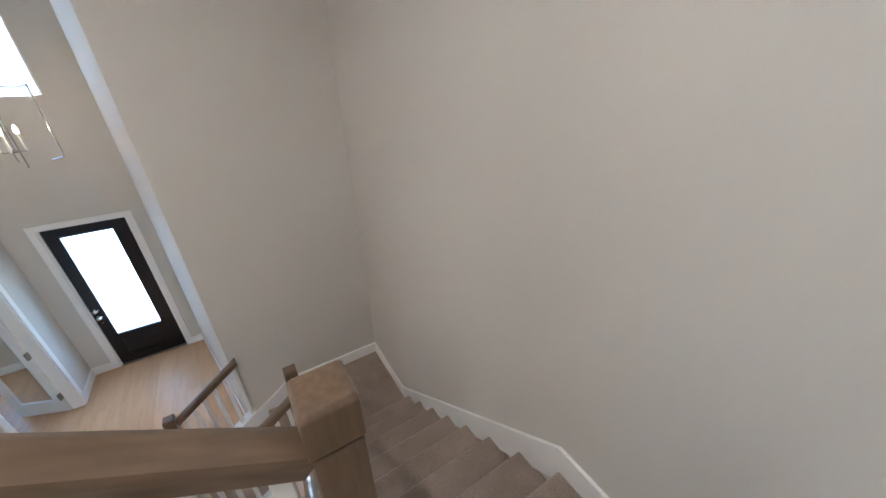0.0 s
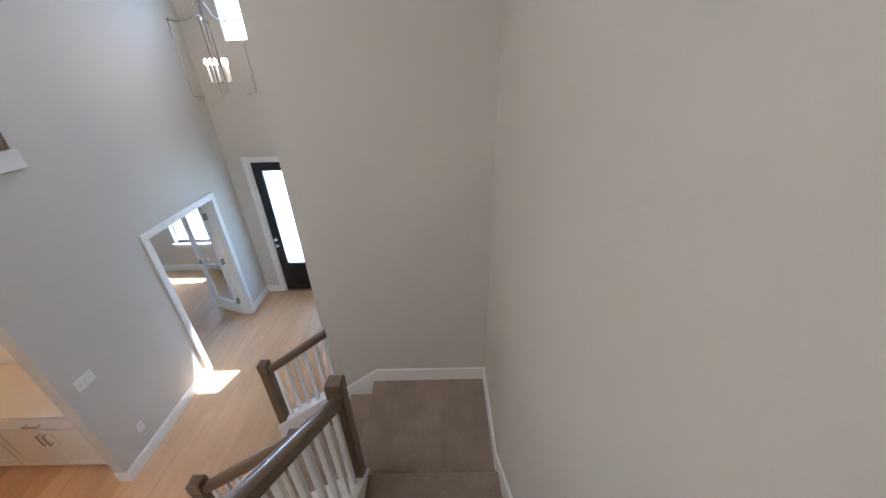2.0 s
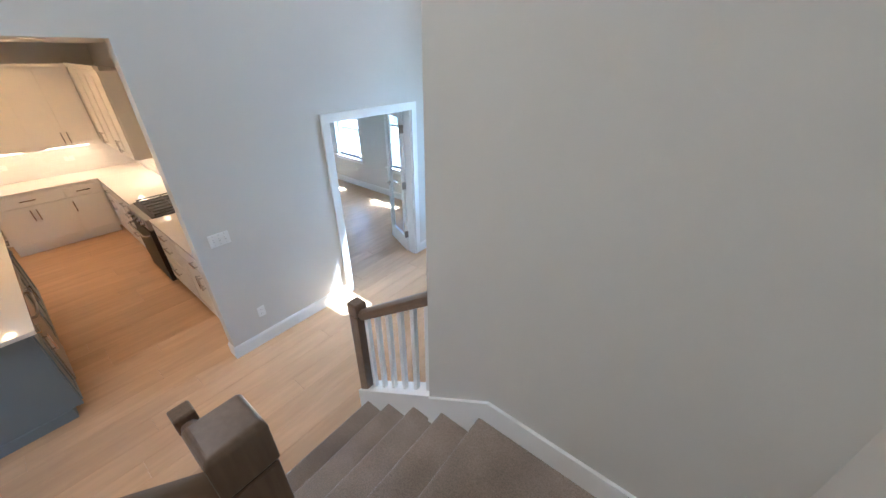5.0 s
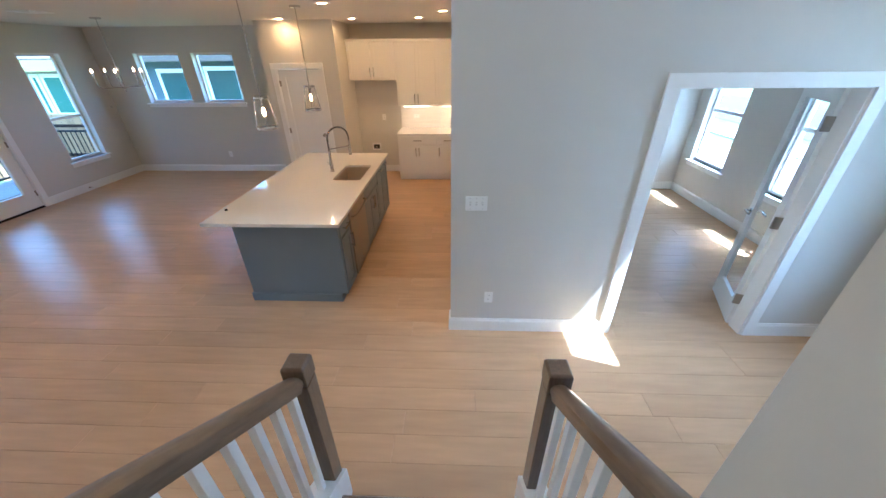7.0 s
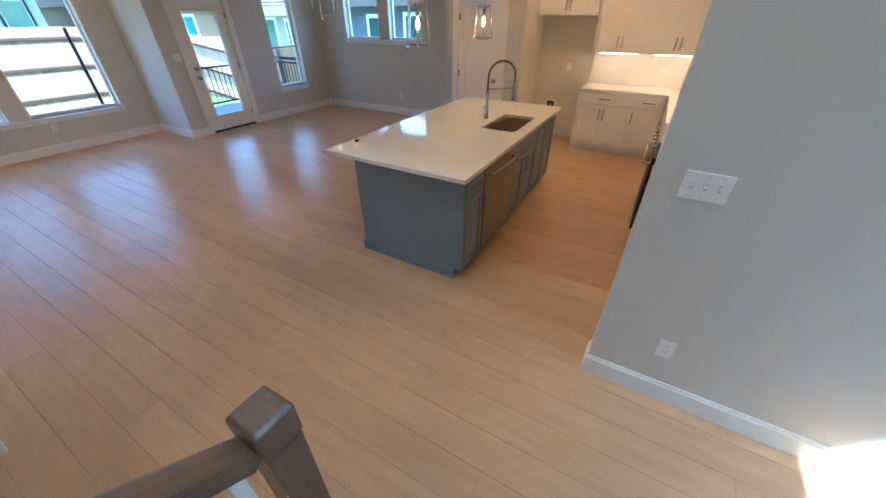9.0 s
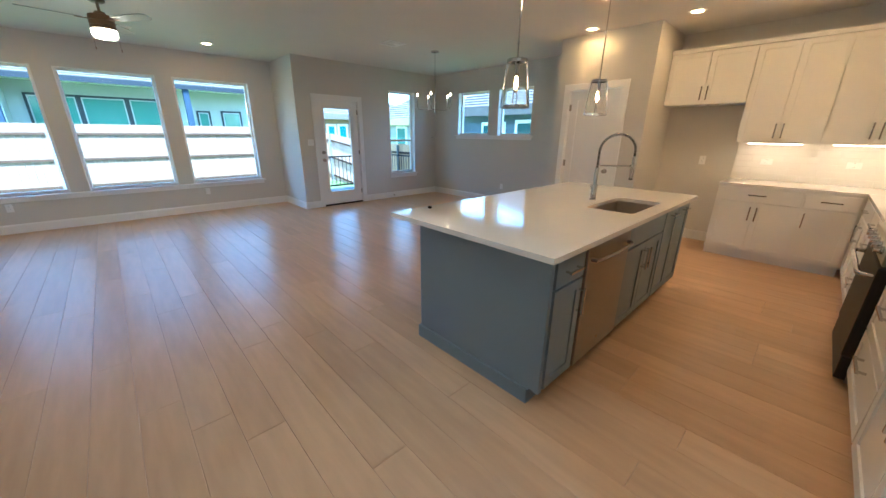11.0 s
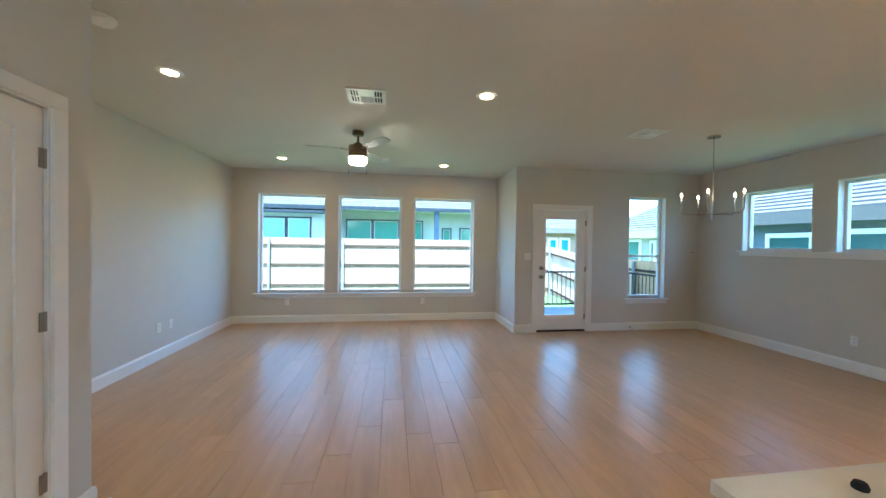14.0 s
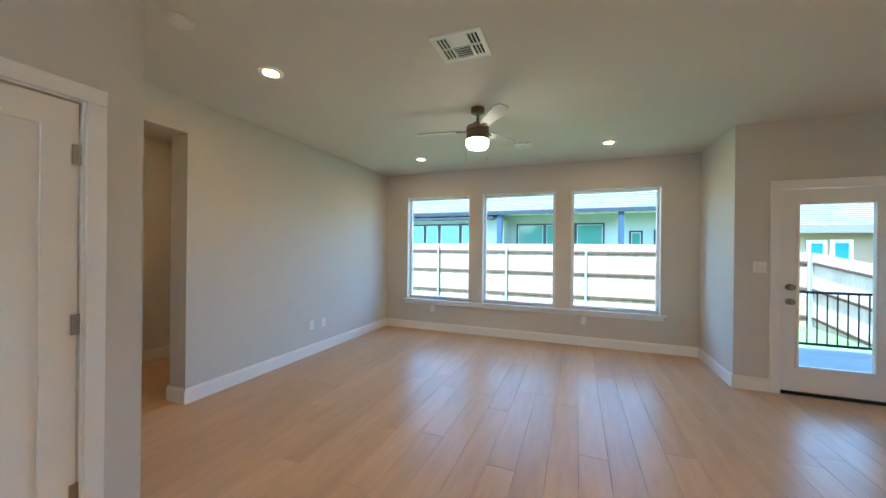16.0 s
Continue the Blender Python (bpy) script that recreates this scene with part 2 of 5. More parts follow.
def wall_boxes(bm, axis, p0, p1, a0, a1, z0, z1, holes=()):
    """A wall from a0 to a1 along the other axis, between the planes p0 and p1, with holes (b0, b1, zb, zt) right through it."""
    cuts = sorted({a0, a1, *[v for h in holes for v in h[:2]]})
    zs = sorted({z0, z1, *[v for h in holes for v in h[2:]]})
    for u0, u1 in zip(cuts, cuts[1:]):
        for w0, w1 in zip(zs, zs[1:]):
            if any(h[0] <= u0 and u1 <= h[1] and h[2] <= w0 and w1 <= h[3] for h in holes):
                continue
            if axis == "x":
                box(bm, p0, p1, u0, u1, w0, w1)
            else:
                box(bm, u0, u1, p0, p1, w0, w1)
    bmesh.ops.remove_doubles(bm, verts=bm.verts[:], dist=1e-5)
    return bm


def wall(name, axis, p0, p1, a0, a1, z0, z1, holes=(), mat=None, label="painted drywall wall"):
    bm = wall_boxes(bmesh.new(), axis, p0, p1, a0, a1, z0, z1, holes)
    bm.verts.index_update()
    seen = {}
    for f in bm.faces:
        seen.setdefault(tuple(sorted(v.index for v in f.verts)), []).append(f)
    inner = [f for fs in seen.values() if len(fs) > 1 for f in fs]
    bmesh.ops.delete(bm, geom=inner, context="FACES")
    bmesh.ops.recalc_face_normals(bm, faces=bm.faces[:])
    return setting(name, bm, mat or PAINT, label, "wall")


# ---------------------------------------------------------------- the house: walls, floors, ceilings
CZ, UZ, TOP, LAND, MID = 2.73, 3.03, 5.80, 0.94, 2.46
XW, YL = -3.62, 8.10
W1, W2, W3 = (-2.76, -1.60), (-1.39, -0.24), (-0.02, 1.15)
WZ = (0.53, 2.31)
wall("wall_living_back", "y", YL, YL + 0.16, -3.34, 1.75, 0, CZ, [(*w, *WZ) for w in (W1, W2, W3)], label="greige painted wall with three tall windows")
wall("wall_living_jog", "x", 1.59, 1.75, 7.03, YL, 0, CZ)
wall("wall_patio", "y", 7.03, 7.19, 1.75, 5.14, 0, CZ, [(1.955, 2.865, 0, 2.062), (3.62, 4.33, 0.55, 2.31)], label="greige painted wall with patio door and window")
wall("wall_dining", "x", 4.98, 5.14, 3.13, 7.03, 0, CZ, [(5.34, 6.25, 1.41, 2.30), (4.28, 5.10, 1.41, 2.30)], label="greige painted wall with two high windows")
wall("wall_pantry_side", "y", 3.13, 3.25, 4.16, 4.98, 0, CZ)
wall("wall_pantry", "x", 4.04, 4.16, 1.97, 3.25, 0, CZ, [(2.30, 3.05, 0, 2.052)], label="greige painted wall round the pantry door")
wall("wall_alcove_side", "y", 1.97, 2.09, 4.16, 4.98, 0, CZ)
wall("wall_kitchen_back", "x", 4.98, 5.14, -0.90, 2.09, 0, CZ)
wall("wall_range", "y", -0.90, -0.75, 0.12, 4.98, 0, CZ)
wall("wall_study", "x", 0.0, 0.12, -3.245, 0.0, 0, CZ, [(-2.62, -1.43, 0, 2.05)], label="greige painted wall with the study doorway")
wall("wall_header", "x", 0.0, 0.12, -0.0, 2.45, CZ - 0.02, UZ, label="painted header above the kitchen opening")
wall("wall_upper_east", "x", 0.0, 0.12, -3.245, 2.45, UZ, TOP, [(-0.72, 2.10, UZ, TOP - 0.4)], label="upper painted wall with the loft opening")
wall("wall_study_upper", "x", 0.0, 0.12, -3.245, 0.0, CZ, UZ)
wall("wall_front", "y", -3.40, -3.245, -1.62, 0.12, 0, TOP, [(-1.235, -0.325, 0, 2.395), (-1.045, -0.505, 3.945, 5.40)], label="painted front wall with entry door and high window")
bm = prism(bmesh.new(), [(-1.47, -3.245), (-2.085, -0.526), (-2.23, -0.526), (-1.615, -3.245)], "z", 0, TOP)
setting("wall_foyer_west", bm, PAINT, "tall greige wall beside the entry", "wall")
wall("wall_stair", "y", -0.525, -0.395, XW, -2.17, 0, TOP, label="tall greige wall beside the stair landing")
wall("wall_stair_west", "x", XW - 0.12, XW, -1.90, 3.65, 0, TOP, label="tall greige wall along the staircase")
wall("wall_stair_back", "y", 3.35, 3.47, XW, -1.96, CZ + 0.02, TOP)
wall("wall_closet_south", "y", 2.42, 2.54, -2.72, -1.96, 0, MID - 0.05)
wall("wall_closet", "x", -2.08, -1.96, 2.54, 3.655, 0, CZ, [(2.60, 3.445, 0, 2.052)], label="painted wall with the closet door")
wall("wall_closet_end", "y", 3.535, 3.655, -3.62, -2.08, 0, CZ)
wall("wall_living_west", "x", -3.40, -3.18, 3.65, YL, 0, CZ, [(3.65, 4.63, 0, 2.42)], label="greige painted wall with an opening to the hall")
wall("wall_hall_back", "x", -4.95, -4.80, 3.4, 6.0, 0, CZ)
wall("wall_hall_side", "y", 5.85, 6.0, -4.80, -3.34, 0, CZ)
wall("wall_hall_near", "y", 3.4, 3.53, -4.80, -3.74, 0, CZ)
# study
wall("wall_study_front", "y", -4.20, -4.05, 0.12, 3.90, 0, CZ, [(1.22, 2.02, 0.62, 2.25), (2.84, 3.66, 0.62, 2.25)])
wall("wall_study_end", "x", 3.90, 4.05, -4.20, -0.90, 0, CZ)
wall("wall_study_return", "x", -0.03, 0.12, -4.20, -3.40, 0, CZ)
# loft behind the balustrade, and the upper rooms that close the void
wall("wall_loft_back", "x", 3.0, 3.15, -3.4, 6.0, UZ, TOP)
wall("wall_upper_north", "y", 5.9, 6.05, -3.74, 3.0, UZ, TOP)
wall("wall_loft_south", "y", -3.40, -3.25, 0.12, 3.0, UZ, TOP)
wall("wall_upper_west", "x", -3.74, -3.62, 3.65, 5.9, UZ, TOP)

bm = bmesh.new()
for r in ((-3.34, 0.0, 2.45, 8.26), (0.0, 5.14, -0.90, 7.19), (-4.95, -3.34, 3.4, 6.0), (-0.03, 4.05, -4.55, -0.90), (0.0, 1.75, 7.19, 8.26)):
    if r[0] == 0.0 and r[2] == -0.90:
        box(bm, 0.12, 5.14, -0.90, 2.45, CZ, CZ + 0.03), box(bm, 0.0, 5.14, 2.45, 7.19, CZ, CZ + 0.03)
    elif r[2] == 2.45:
        box(bm, -1.96, 0.0, 2.45, 3.65, CZ, CZ + 0.03), box(bm, -3.34, 0.0, 3.65, 8.26, CZ, CZ + 0.03)
    elif r[0] == -0.03:
        box(bm, 0.12, 4.05, -4.20, -0.90, CZ, CZ + 0.03)
    else:
        box(bm, r[0], r[1], r[2], r[3], CZ, CZ + 0.03)
setting("ceiling", bm, CEIL, "flat painted drywall ceiling", "ceiling")
bm = bmesh.new()
box(bm, -3.74, 3.15, -3.40, 6.05, TOP, TOP + 0.1)
setting("ceiling_upper", bm, CEIL, "flat painted upper ceiling", "ceiling")
bm = bmesh.new()
box(bm, -1.96, 0.0, 2.45, 5.9, CZ + 0.1, UZ), box(bm, 0.12, 3.0, -3.25, 5.9, CZ + 0.1, UZ - 0.005), box(bm, -3.62, -1.96, 3.47, 5.9, CZ + 0.1, UZ)
setting("floor_upper", bm, CARPET, "taupe carpeted upper floor", "floor")
bm = bmesh.new()
box(bm, -4.95, 5.14, -4.20, 8.26, -0.15, -0.012)
setting("floor_base", bm, JOINT, "floor slab under the planks", "floor")

# ---------------------------------------------------------------- staircase
RISE, RUN1, RUN2 = 0.19, 0.2525, 0.2585
XN, YN = -2.53, 0.585          # first nose of the lower flight, first nose of the upper flight
XC, YC = -2.615, 0.615         # middle of the open-side curbs
YS = -0.395                    # face of the stair wall


def step_outline(u0, u1, z0, z1, r=0.022):
    """A carpeted step from the side, with a rounded nose at u0."""
    pts = [(u1, z0), (u1, z1)]
    for k in range(7):
        a = math.pi / 2 + k * math.pi / 6
        pts.append((u0 + r + math.cos(a) * r, z1 - r + math.sin(a) * r))
    return pts + [(u0 + 0.036, z1 - 2 * r), (u0 + 0.036, z0)]


stairs = thing("staircase", "taupe carpeted staircase with white skirts and landing", "staircase", kind="structure")
bm = prism(bmesh.new(), [(-a, z) for a, z in step_outline(-XN, -XW, LAND - 0.2, LAND)], "y", YS, 0.62)
part("landing", bm, CARPET, stairs, "taupe carpeted landing", True)
for k in range(1, 5):
    z1, x0 = LAND - LAND / 5 * k, XN + RUN2 * k
    bm = prism(bmesh.new(), [(-a, z) for a, z in step_outline(-x0, -(x0 - RUN2 - 0.03), z1 - LAND / 5, z1)], "y", YS, 0.552)
    part("tread", bm, CARPET, stairs, "", True)
for k in range(1, 9):
    z1, y0 = LAND + RISE * k, YN + RUN1 * (k - 1)
    bm = prism(bmesh.new(), step_outline(y0, y0 + RUN1 + 0.03 if k < 8 else 3.35, z1 - RISE, z1), "x", XW, XC - 0.063)
    part("tread", bm, CARPET, stairs, "", True)
for k in range(1, 4):
    z1, x0 = MID + RISE * k, -2.56 + RUN1 * (k - 1)
    bm = prism(bmesh.new(), step_outline(x0, x0 + RUN1 + 0.03 if k < 3 else -1.96, z1 - RISE, z1), "y", 2.52, 3.35)
    part("tread", bm, CARPET, stairs, "", True)
bm = bmesh.new()
box(bm, XC - 0.063, -2.54, 2.52, 3.35, MID - RISE, MID)
part("tread", bm, CARPET, stairs, "", True)

# white skirts along the walls
S1, S2 = RISE / RUN1, (LAND / 5) / RUN2
bm = prism(bmesh.new(), [(0.40, LAND - 0.05), (0.43, LAND + 0.145), (2.33, MID + 0.145), (3.35, MID + 0.145), (3.35, MID - 0.1), (2.33, MID - 0.1)], "x", XW, XW + 0.018)
part("skirt", bm, TRIM, stairs)
bm = prism(bmesh.new(), [(YS, LAND - 0.05), (YS, LAND + 0.14), (0.43, LAND + 0.14), (0.43, LAND - 0.05)], "x", XW, XW + 0.016)
part("skirt", bm, TRIM, stairs)
bm = prism(bmesh.new(), [(XW, LAND - 0.02), (XW, LAND + 0.14), (-2.575, LAND + 0.145), (-2.17, LAND + 0.145 - 0.405 * S2), (-2.17, 0.2)], "y", YS, YS + 0.018)
part("skirt", bm, TRIM, stairs)

# closed white stringers on the open sides, with plain wall below them
def stringer(u0, u1, za, zb, axis, m, label=""):
    """A sloping white curb from (u0, za) to (u1, zb), 0.13 wide about m."""
    bm = prism(bmesh.new(), [(u0, za), (u1, zb), (u1, zb - 0.34), (u0, za - 0.34)], axis, m - 0.065, m + 0.065)
    part("stringer", bm, TRIM, stairs, label)


stringer(XC + 0.05, -1.395, LAND + 0.15, LAND + 0.15 - (-1.395 - XC - 0.05) * S2, "y", YC)
stringer(-2.17, -1.395, LAND + 0.145 - 0.405 * S2, LAND + 0.145 - 1.18 * S2, "y", -0.46)
stringer(YC - 0.065, 2.42, LAND + 0.19, LAND + 0.19 + (2.42 - YC + 0.065) * S1, "x", XC)
stringer(-2.70, -1.96, MID + 0.17, MID + 0.17 + 0.7 * S1, "y", 2.455)
bm = prism(bmesh.new(), [(YC - 0.06, 0), (2.42, 0), (2.42, MID - 0.3), (YC - 0.06, LAND - 0.2)], "x", XC - 0.05, XC + 0.05)
setting("wall_under_flight", bm, PAINT, "painted wall under the staircase", "wall")
bm = prism(bmesh.new(), [(XC + 0.05, 0), (-1.40, 0), (-1.40, 0.02), (XC + 0.05, LAND - 0.22)], "y", YC - 0.05, YC + 0.05)
setting("wall_under_landing", bm, PAINT, "painted wall under the lower flight", "wall")
bm = prism(bmesh.new(), [(-2.17, 0), (-1.40, 0), (-1.40, 0.02), (-2.17, 0.44)], "y", -0.51, -0.41)
setting("wall_under_foyer_side", bm, PAINT, "painted wall under the lower flight", "wall")


def newel(x, y, z0, z1, label):
    t = thing("newel_post", label, "newel post", (x, y, z0), "newel posts")
    h = z1 - z0
    part("post", rbox(-0.045, 0.045, -0.045, 0.045, 0, h - 0.115, 0.004), STAIN, t)
    part("neck", rbox(-0.041, 0.041, -0.041, 0.041, h - 0.116, h - 0.104, 0.001), DARK, t)
    bm = bmesh.new()
    lo, hi = 0.048, 0.040
    ring = [[bm.verts.new((sx * r, sy * r, z)) for sx, sy in ((-1, -1), (1, -1), (1, 1), (-1, 1))] for r, z in ((lo, h - 0.105), (lo, h - 0.012), (hi, h))]
    for a, b in zip(ring, ring[1:]):
        for k in range(4):
            bm.faces.new((a[k], a[(k + 1) % 4], b[(k + 1) % 4], b[k]))
    bm.faces.new(ring[0][::-1]), bm.faces.new(ring[-1])
    part("cap", bevel(bm, 0.004, 2), STAIN, t)
    return t


newel(-1.452, YC, 0.16, 1.14, "dark-stained oak newel post at the stair foot")
newel(-1.452, -0.46, 0.16, 1.14, "dark-stained oak newel post at the stair foot")
newel(XC, 0.612, LAND - 0.05, 2.135, "dark-stained oak newel post on the landing")
newel(-2.672, 2.448, MID - 0.1, 3.768, "dark-stained oak newel post at the upper turn")


def handrail(a, b, label):
    """A rounded oak rail from a to b."""
    a, b = Vector(a), Vector(b)
    L = (b - a).length
    prof = [(-0.028, -0.035), (0.028, -0.035), (0.030, -0.012), (0.036, 0.004), (0.034, 0.020), (0.022, 0.032), (0, 0.036), (-0.022, 0.032), (-0.034, 0.020), (-0.036, 0.004), (-0.030, -0.012)]
    bm = prism(bmesh.new(), prof, "x", 0, L)
    me = mesh_of(bm, "handrail", STAINX, True)
    ob = new("handrail", me)
    d = (b - a).normalized()
    side = Vector((0, 0, 1)).cross(d).normalized()
    up = d.cross(side)
    ob.matrix_world = Matrix((d, side, up)).transposed().to_4x4()
    ob.location = a
    return tagged(ob, label, "handrail", "stair handrails")


RAILS = [((XC + 0.045, YC, 1.83), (-1.497, YC, 1.83 - 1.073 * S2), "dark-stained oak handrail of the lower flight"),
         ((-2.17, -0.46, 1.045 + 0.673 * S2), (-1.497, -0.46, 1.045), "short dark-stained oak handrail running into the wall"),
         ((XC, 0.657, 2.00), (XC, 2.41, 2.00 + 1.753 * S1), "long dark-stained oak handrail of the upper flight"),
         ((-2.63, 2.448, 3.63), (-1.96, 2.448, 3.63 + 0.67 * S1), "dark-stained oak handrail of the top steps")]
for a, b, label in RAILS:
    handrail(a, b, label)


def balusters(n, a, b, low_a, low_b):
    """n square white balusters between two ends, from the curb's top to the rail's underside."""
    for k in range(n):
        f = (k + 0.5) / n
        x, y = a[0] + (b[0] - a[0]) * f, a[1] + (b[1] - a[1]) * f
        z1 = a[2] + (b[2] - a[2]) * f - 0.02
        z0 = low_a + (low_b - low_a) * f - 0.02
        ob = part("baluster", rbox(-0.016, 0.016, -0.016, 0.016, 0, z1 - z0, 0.002, 1), TRIM)
        ob.location = (x, y, z0)
        tagged(ob, "square white painted baluster under the oak handrail", "baluster", "stair balusters")


balusters(10, *RAILS[0][:2], LAND + 0.15, LAND + 0.15 - 1.123 * S2)
balusters(6, *RAILS[1][:2], LAND + 0.145 - 0.405 * S2, LAND + 0.145 - 1.08 * S2)
balusters(16, *RAILS[2][:2], LAND + 0.25, LAND + 0.25 + 1.753 * S1)
balusters(6, *RAILS[3][:2], MID + 0.21, MID + 0.21 + 0.63 * S1)

# loft balustrade in the upper opening
bm = rbox(-0.03, 0.15, -0.735, 2.10, 3.04, 3.18, 0.003)
setting("loft_curb", bm, TRIM, "white painted curb of the loft opening", "trim")
bm = rbox(-0.0, 0.09, -0.70, -0.61, 3.18, 4.25, 0.004)
tagged(part("newel_post", bm, STAIN), "dark-stained oak half newel in the loft opening", "newel post", "newel posts")
handrail((0.06, -0.61, 4.10), (0.06, 2.10, 4.10), "dark-stained oak handrail of the loft")
for k in range(22):
    ob = part("baluster", rbox(-0.016, 0.016, -0.016, 0.016, 0, 0.90, 0.002, 1), TRIM)
    ob.location = (0.06, -0.50 + k * 0.12, 3.18)
    tagged(ob, "square white painted baluster of the loft railing", "baluster", "loft balusters")

# ---------------------------------------------------------------- trim
BB = 0.135
def baseboard(name, axis, p, side, a0, a1):
    """White board on the plane p, standing out to the given side, with a small stepped top."""
    o = [(p, 0), (p + side * 0.016, 0), (p + side * 0.016, BB - 0.022), (p + side * 0.010, BB - 0.012), (p + side * 0.008, BB), (p, BB)]
    setting("baseboard", prism(bmesh.new(), o, {"x": "y", "y": "x"}[axis], a0, a1), TRIM, "white stepped baseboard", "baseboard")


for row in (("y", YL, -1, -3.18, 1.59), ("x", 1.59, -1, 7.03, YL), ("y", 7.03, -1, 1.574, 1.905), ("y", 7.03, -1, 2.92, 4.98), ("x", 4.98, -1, 3.25, 7.03), ("y", 3.25, 1, 4.024, 4.98),
            ("x", 4.04, -1, 3.13, 3.25), ("x", 4.04, -1, 1.97, 2.225), ("y", 1.97, -1, 4.024, 4.98), ("x", 4.98, -1, 1.12, 1.97), ("x", 0.0, -1, -1.345, 0.0), ("x", 0.0, -1, -3.245, -2.705), ("y", 0.0, 1, -0.016, 0.12),
            ("y", -3.245, 1, -0.247, 0.0), ("y", -3.245, 1, -1.47, -1.313), ("x", -1.96, 1, 3.506, 3.655), ("y", 3.655, 1, -3.18, -1.944),
            ("x", -3.18, 1, 4.63, YL), ("y", 4.63, -1, -3.416, -3.164), ("x", -3.40, -1, 4.63, 5.85), ("x", -4.80, 1, 3.53, 5.85), ("y", 2.42, -1, -2.56, -1.977), ("y", -4.05, 1, 0.12, 3.90), ("x", 3.90, -1, -4.05, -0.90)):
    baseboard("baseboard", *row)
bm = prism(bmesh.new(), [(-1.468, -3.228), (-2.07, -0.54), (-2.054, -0.54), (-1.452, -3.228)], "z", 0, BB - 0.01)
setting("baseboard", bm, TRIM, "white stepped baseboard", "baseboard")
bm = rbox(-1.976, -1.944, 2.404, 2.50, 0, BB, 0.002)
setting("baseboard", bm, TRIM, "white baseboard block at the corner", "baseboard")


def casing(axis, p, side, a0, a1, zt, w=0.085, t=0.018):
    """Three white boards round a door opening on the plane p."""
    for u0, u1, z0, z1 in ((a0 - w, a0, 0, zt), (a1, a1 + w, 0, zt), (a0 - w, a1 + w, zt, zt + w)):
        q0, q1 = sorted((p, p + side * t))
        b = rbox(q0, q1, u0, u1, z0, z1, 0.003) if axis == "x" else rbox(u0, u1, q0, q1, z0, z1, 0.003)
        setting("trim", b, TRIM, "white door casing board", "trim")


def jamb(axis, p0, p1, a0, a1, zt, t=0.02):
    for u0, u1, z0, z1 in ((a0, a0 + t, 0, zt), (a1 - t, a1, 0, zt), (a0 + t, a1 - t, zt - t, zt)):
        b = rbox(p0, p1, u0, u1, z0, z1, 0.001) if axis == "x" else rbox(u0, u1, p0, p1, z0, z1, 0.001)
        setting("trim", b, TRIM, "white door jamb board", "trim")


casing("x", 0.0, -1, -2.62, -1.43, 2.035), jamb("x", -0.001, 0.121, -2.62, -1.43, 2.05)
casing("y", -3.245, 1, -1.235, -0.325, 2.38, 0.078), jamb("y", -3.401, -3.244, -1.235, -0.325, 2.395)
casing("y", 7.03, -1, 1.965, 2.855, 2.04), jamb("y", 7.029, 7.191, 1.955, 2.865, 2.062)
casing("x", 4.04, -1, 2.31, 3.04, 2.04), jamb("x", 4.039, 4.161, 2.30, 3.05, 2.052)
casing("x", -1.96, 1, 2.61, 3.435, 2.04, 0.07), jamb("x", -2.081, -1.959, 2.60, 3.445, 2.052)


# ---------------------------------------------------------------- doors
def hinge(parent, x, y, z, along="y"):
    bm = bmesh.new()
    rod(bm, (x, y, z - 0.045), (x, y, z + 0.045), 0.008, 10)
    for s in (-0.028, 0.003):
        if along == "y":
            box(bm, x - 0.004, x + 0.002, y + s, y + s + 0.025, z - 0.044, z + 0.044)
        else:
            box(bm, x + s, x + s + 0.025, y - 0.004, y + 0.002, z - 0.044, z + 0.044)
    return part("hinge", bm, NICKEL, parent, "brushed nickel hinge", True)


def knob(parent, at, way, mat=NICKEL, name="door_knob"):
    bm = lathe([(0, 0), (0.032, 0), (0.032, 0.008), (0.012, 0.012), (0.011, 0.032), (0.024, 0.040), (0.029, 0.052), (0.024, 0.064), (0, 0.068)], 20)
    bm.transform(Matrix.Translation(at) @ Vector(way).to_track_quat("Z", "Y").to_matrix().to_4x4())
    return part(name, bm, mat, parent, "round nickel knob", True)


def panel_leaf(w, h, t, holes):
    """A door leaf in its own plane: x across, y thick, z up, with recessed panels (x0, x1, z0, z1)."""
    bm = wall_boxes(bmesh.new(), "y", 0, t, 0, w, 0, h, holes)
    for x0, x1, z0, z1 in holes:
        box(bm, x0 - 0.001, x1 + 0.001, t * 0.32, t * 0.68, z0 - 0.001, z1 + 0.001)
    bmesh.ops.recalc_face_normals(bm, faces=bm.faces[:])
    return bm


# black entry door with a tall frosted light
door = thing("door_entry", "black painted entry door with a tall frosted glass light", "door", (0, 0, 0), kind="structure")
FX0, FX1, FY = -1.215, -0.345, -3.275
part("leaf", wall_boxes(bmesh.new(), "y", FY - 0.045, FY, FX0, FX1, 0.015, 2.375, [(-1.04, -0.48, 0.57, 2.24), (-1.06, -0.50, 0.16, 0.28), (-1.06, -0.50, 0.34, 0.46)]), BLACK, door)
bm = bmesh.new()
box(bm, -1.062, -0.498, FY - 0.035, FY - 0.012, 0.158, 0.282), box(bm, -1.062, -0.498, FY - 0.035, FY - 0.012, 0.338, 0.462)
part("panel", bm, BLACK, door)
pane = part("glass", rbox(-1.041, -0.479, FY - 0.03, FY - 0.018, 0.568, 2.242, 0), FROST, door, "white frosted glass pane")
pane.visible_shadow = False
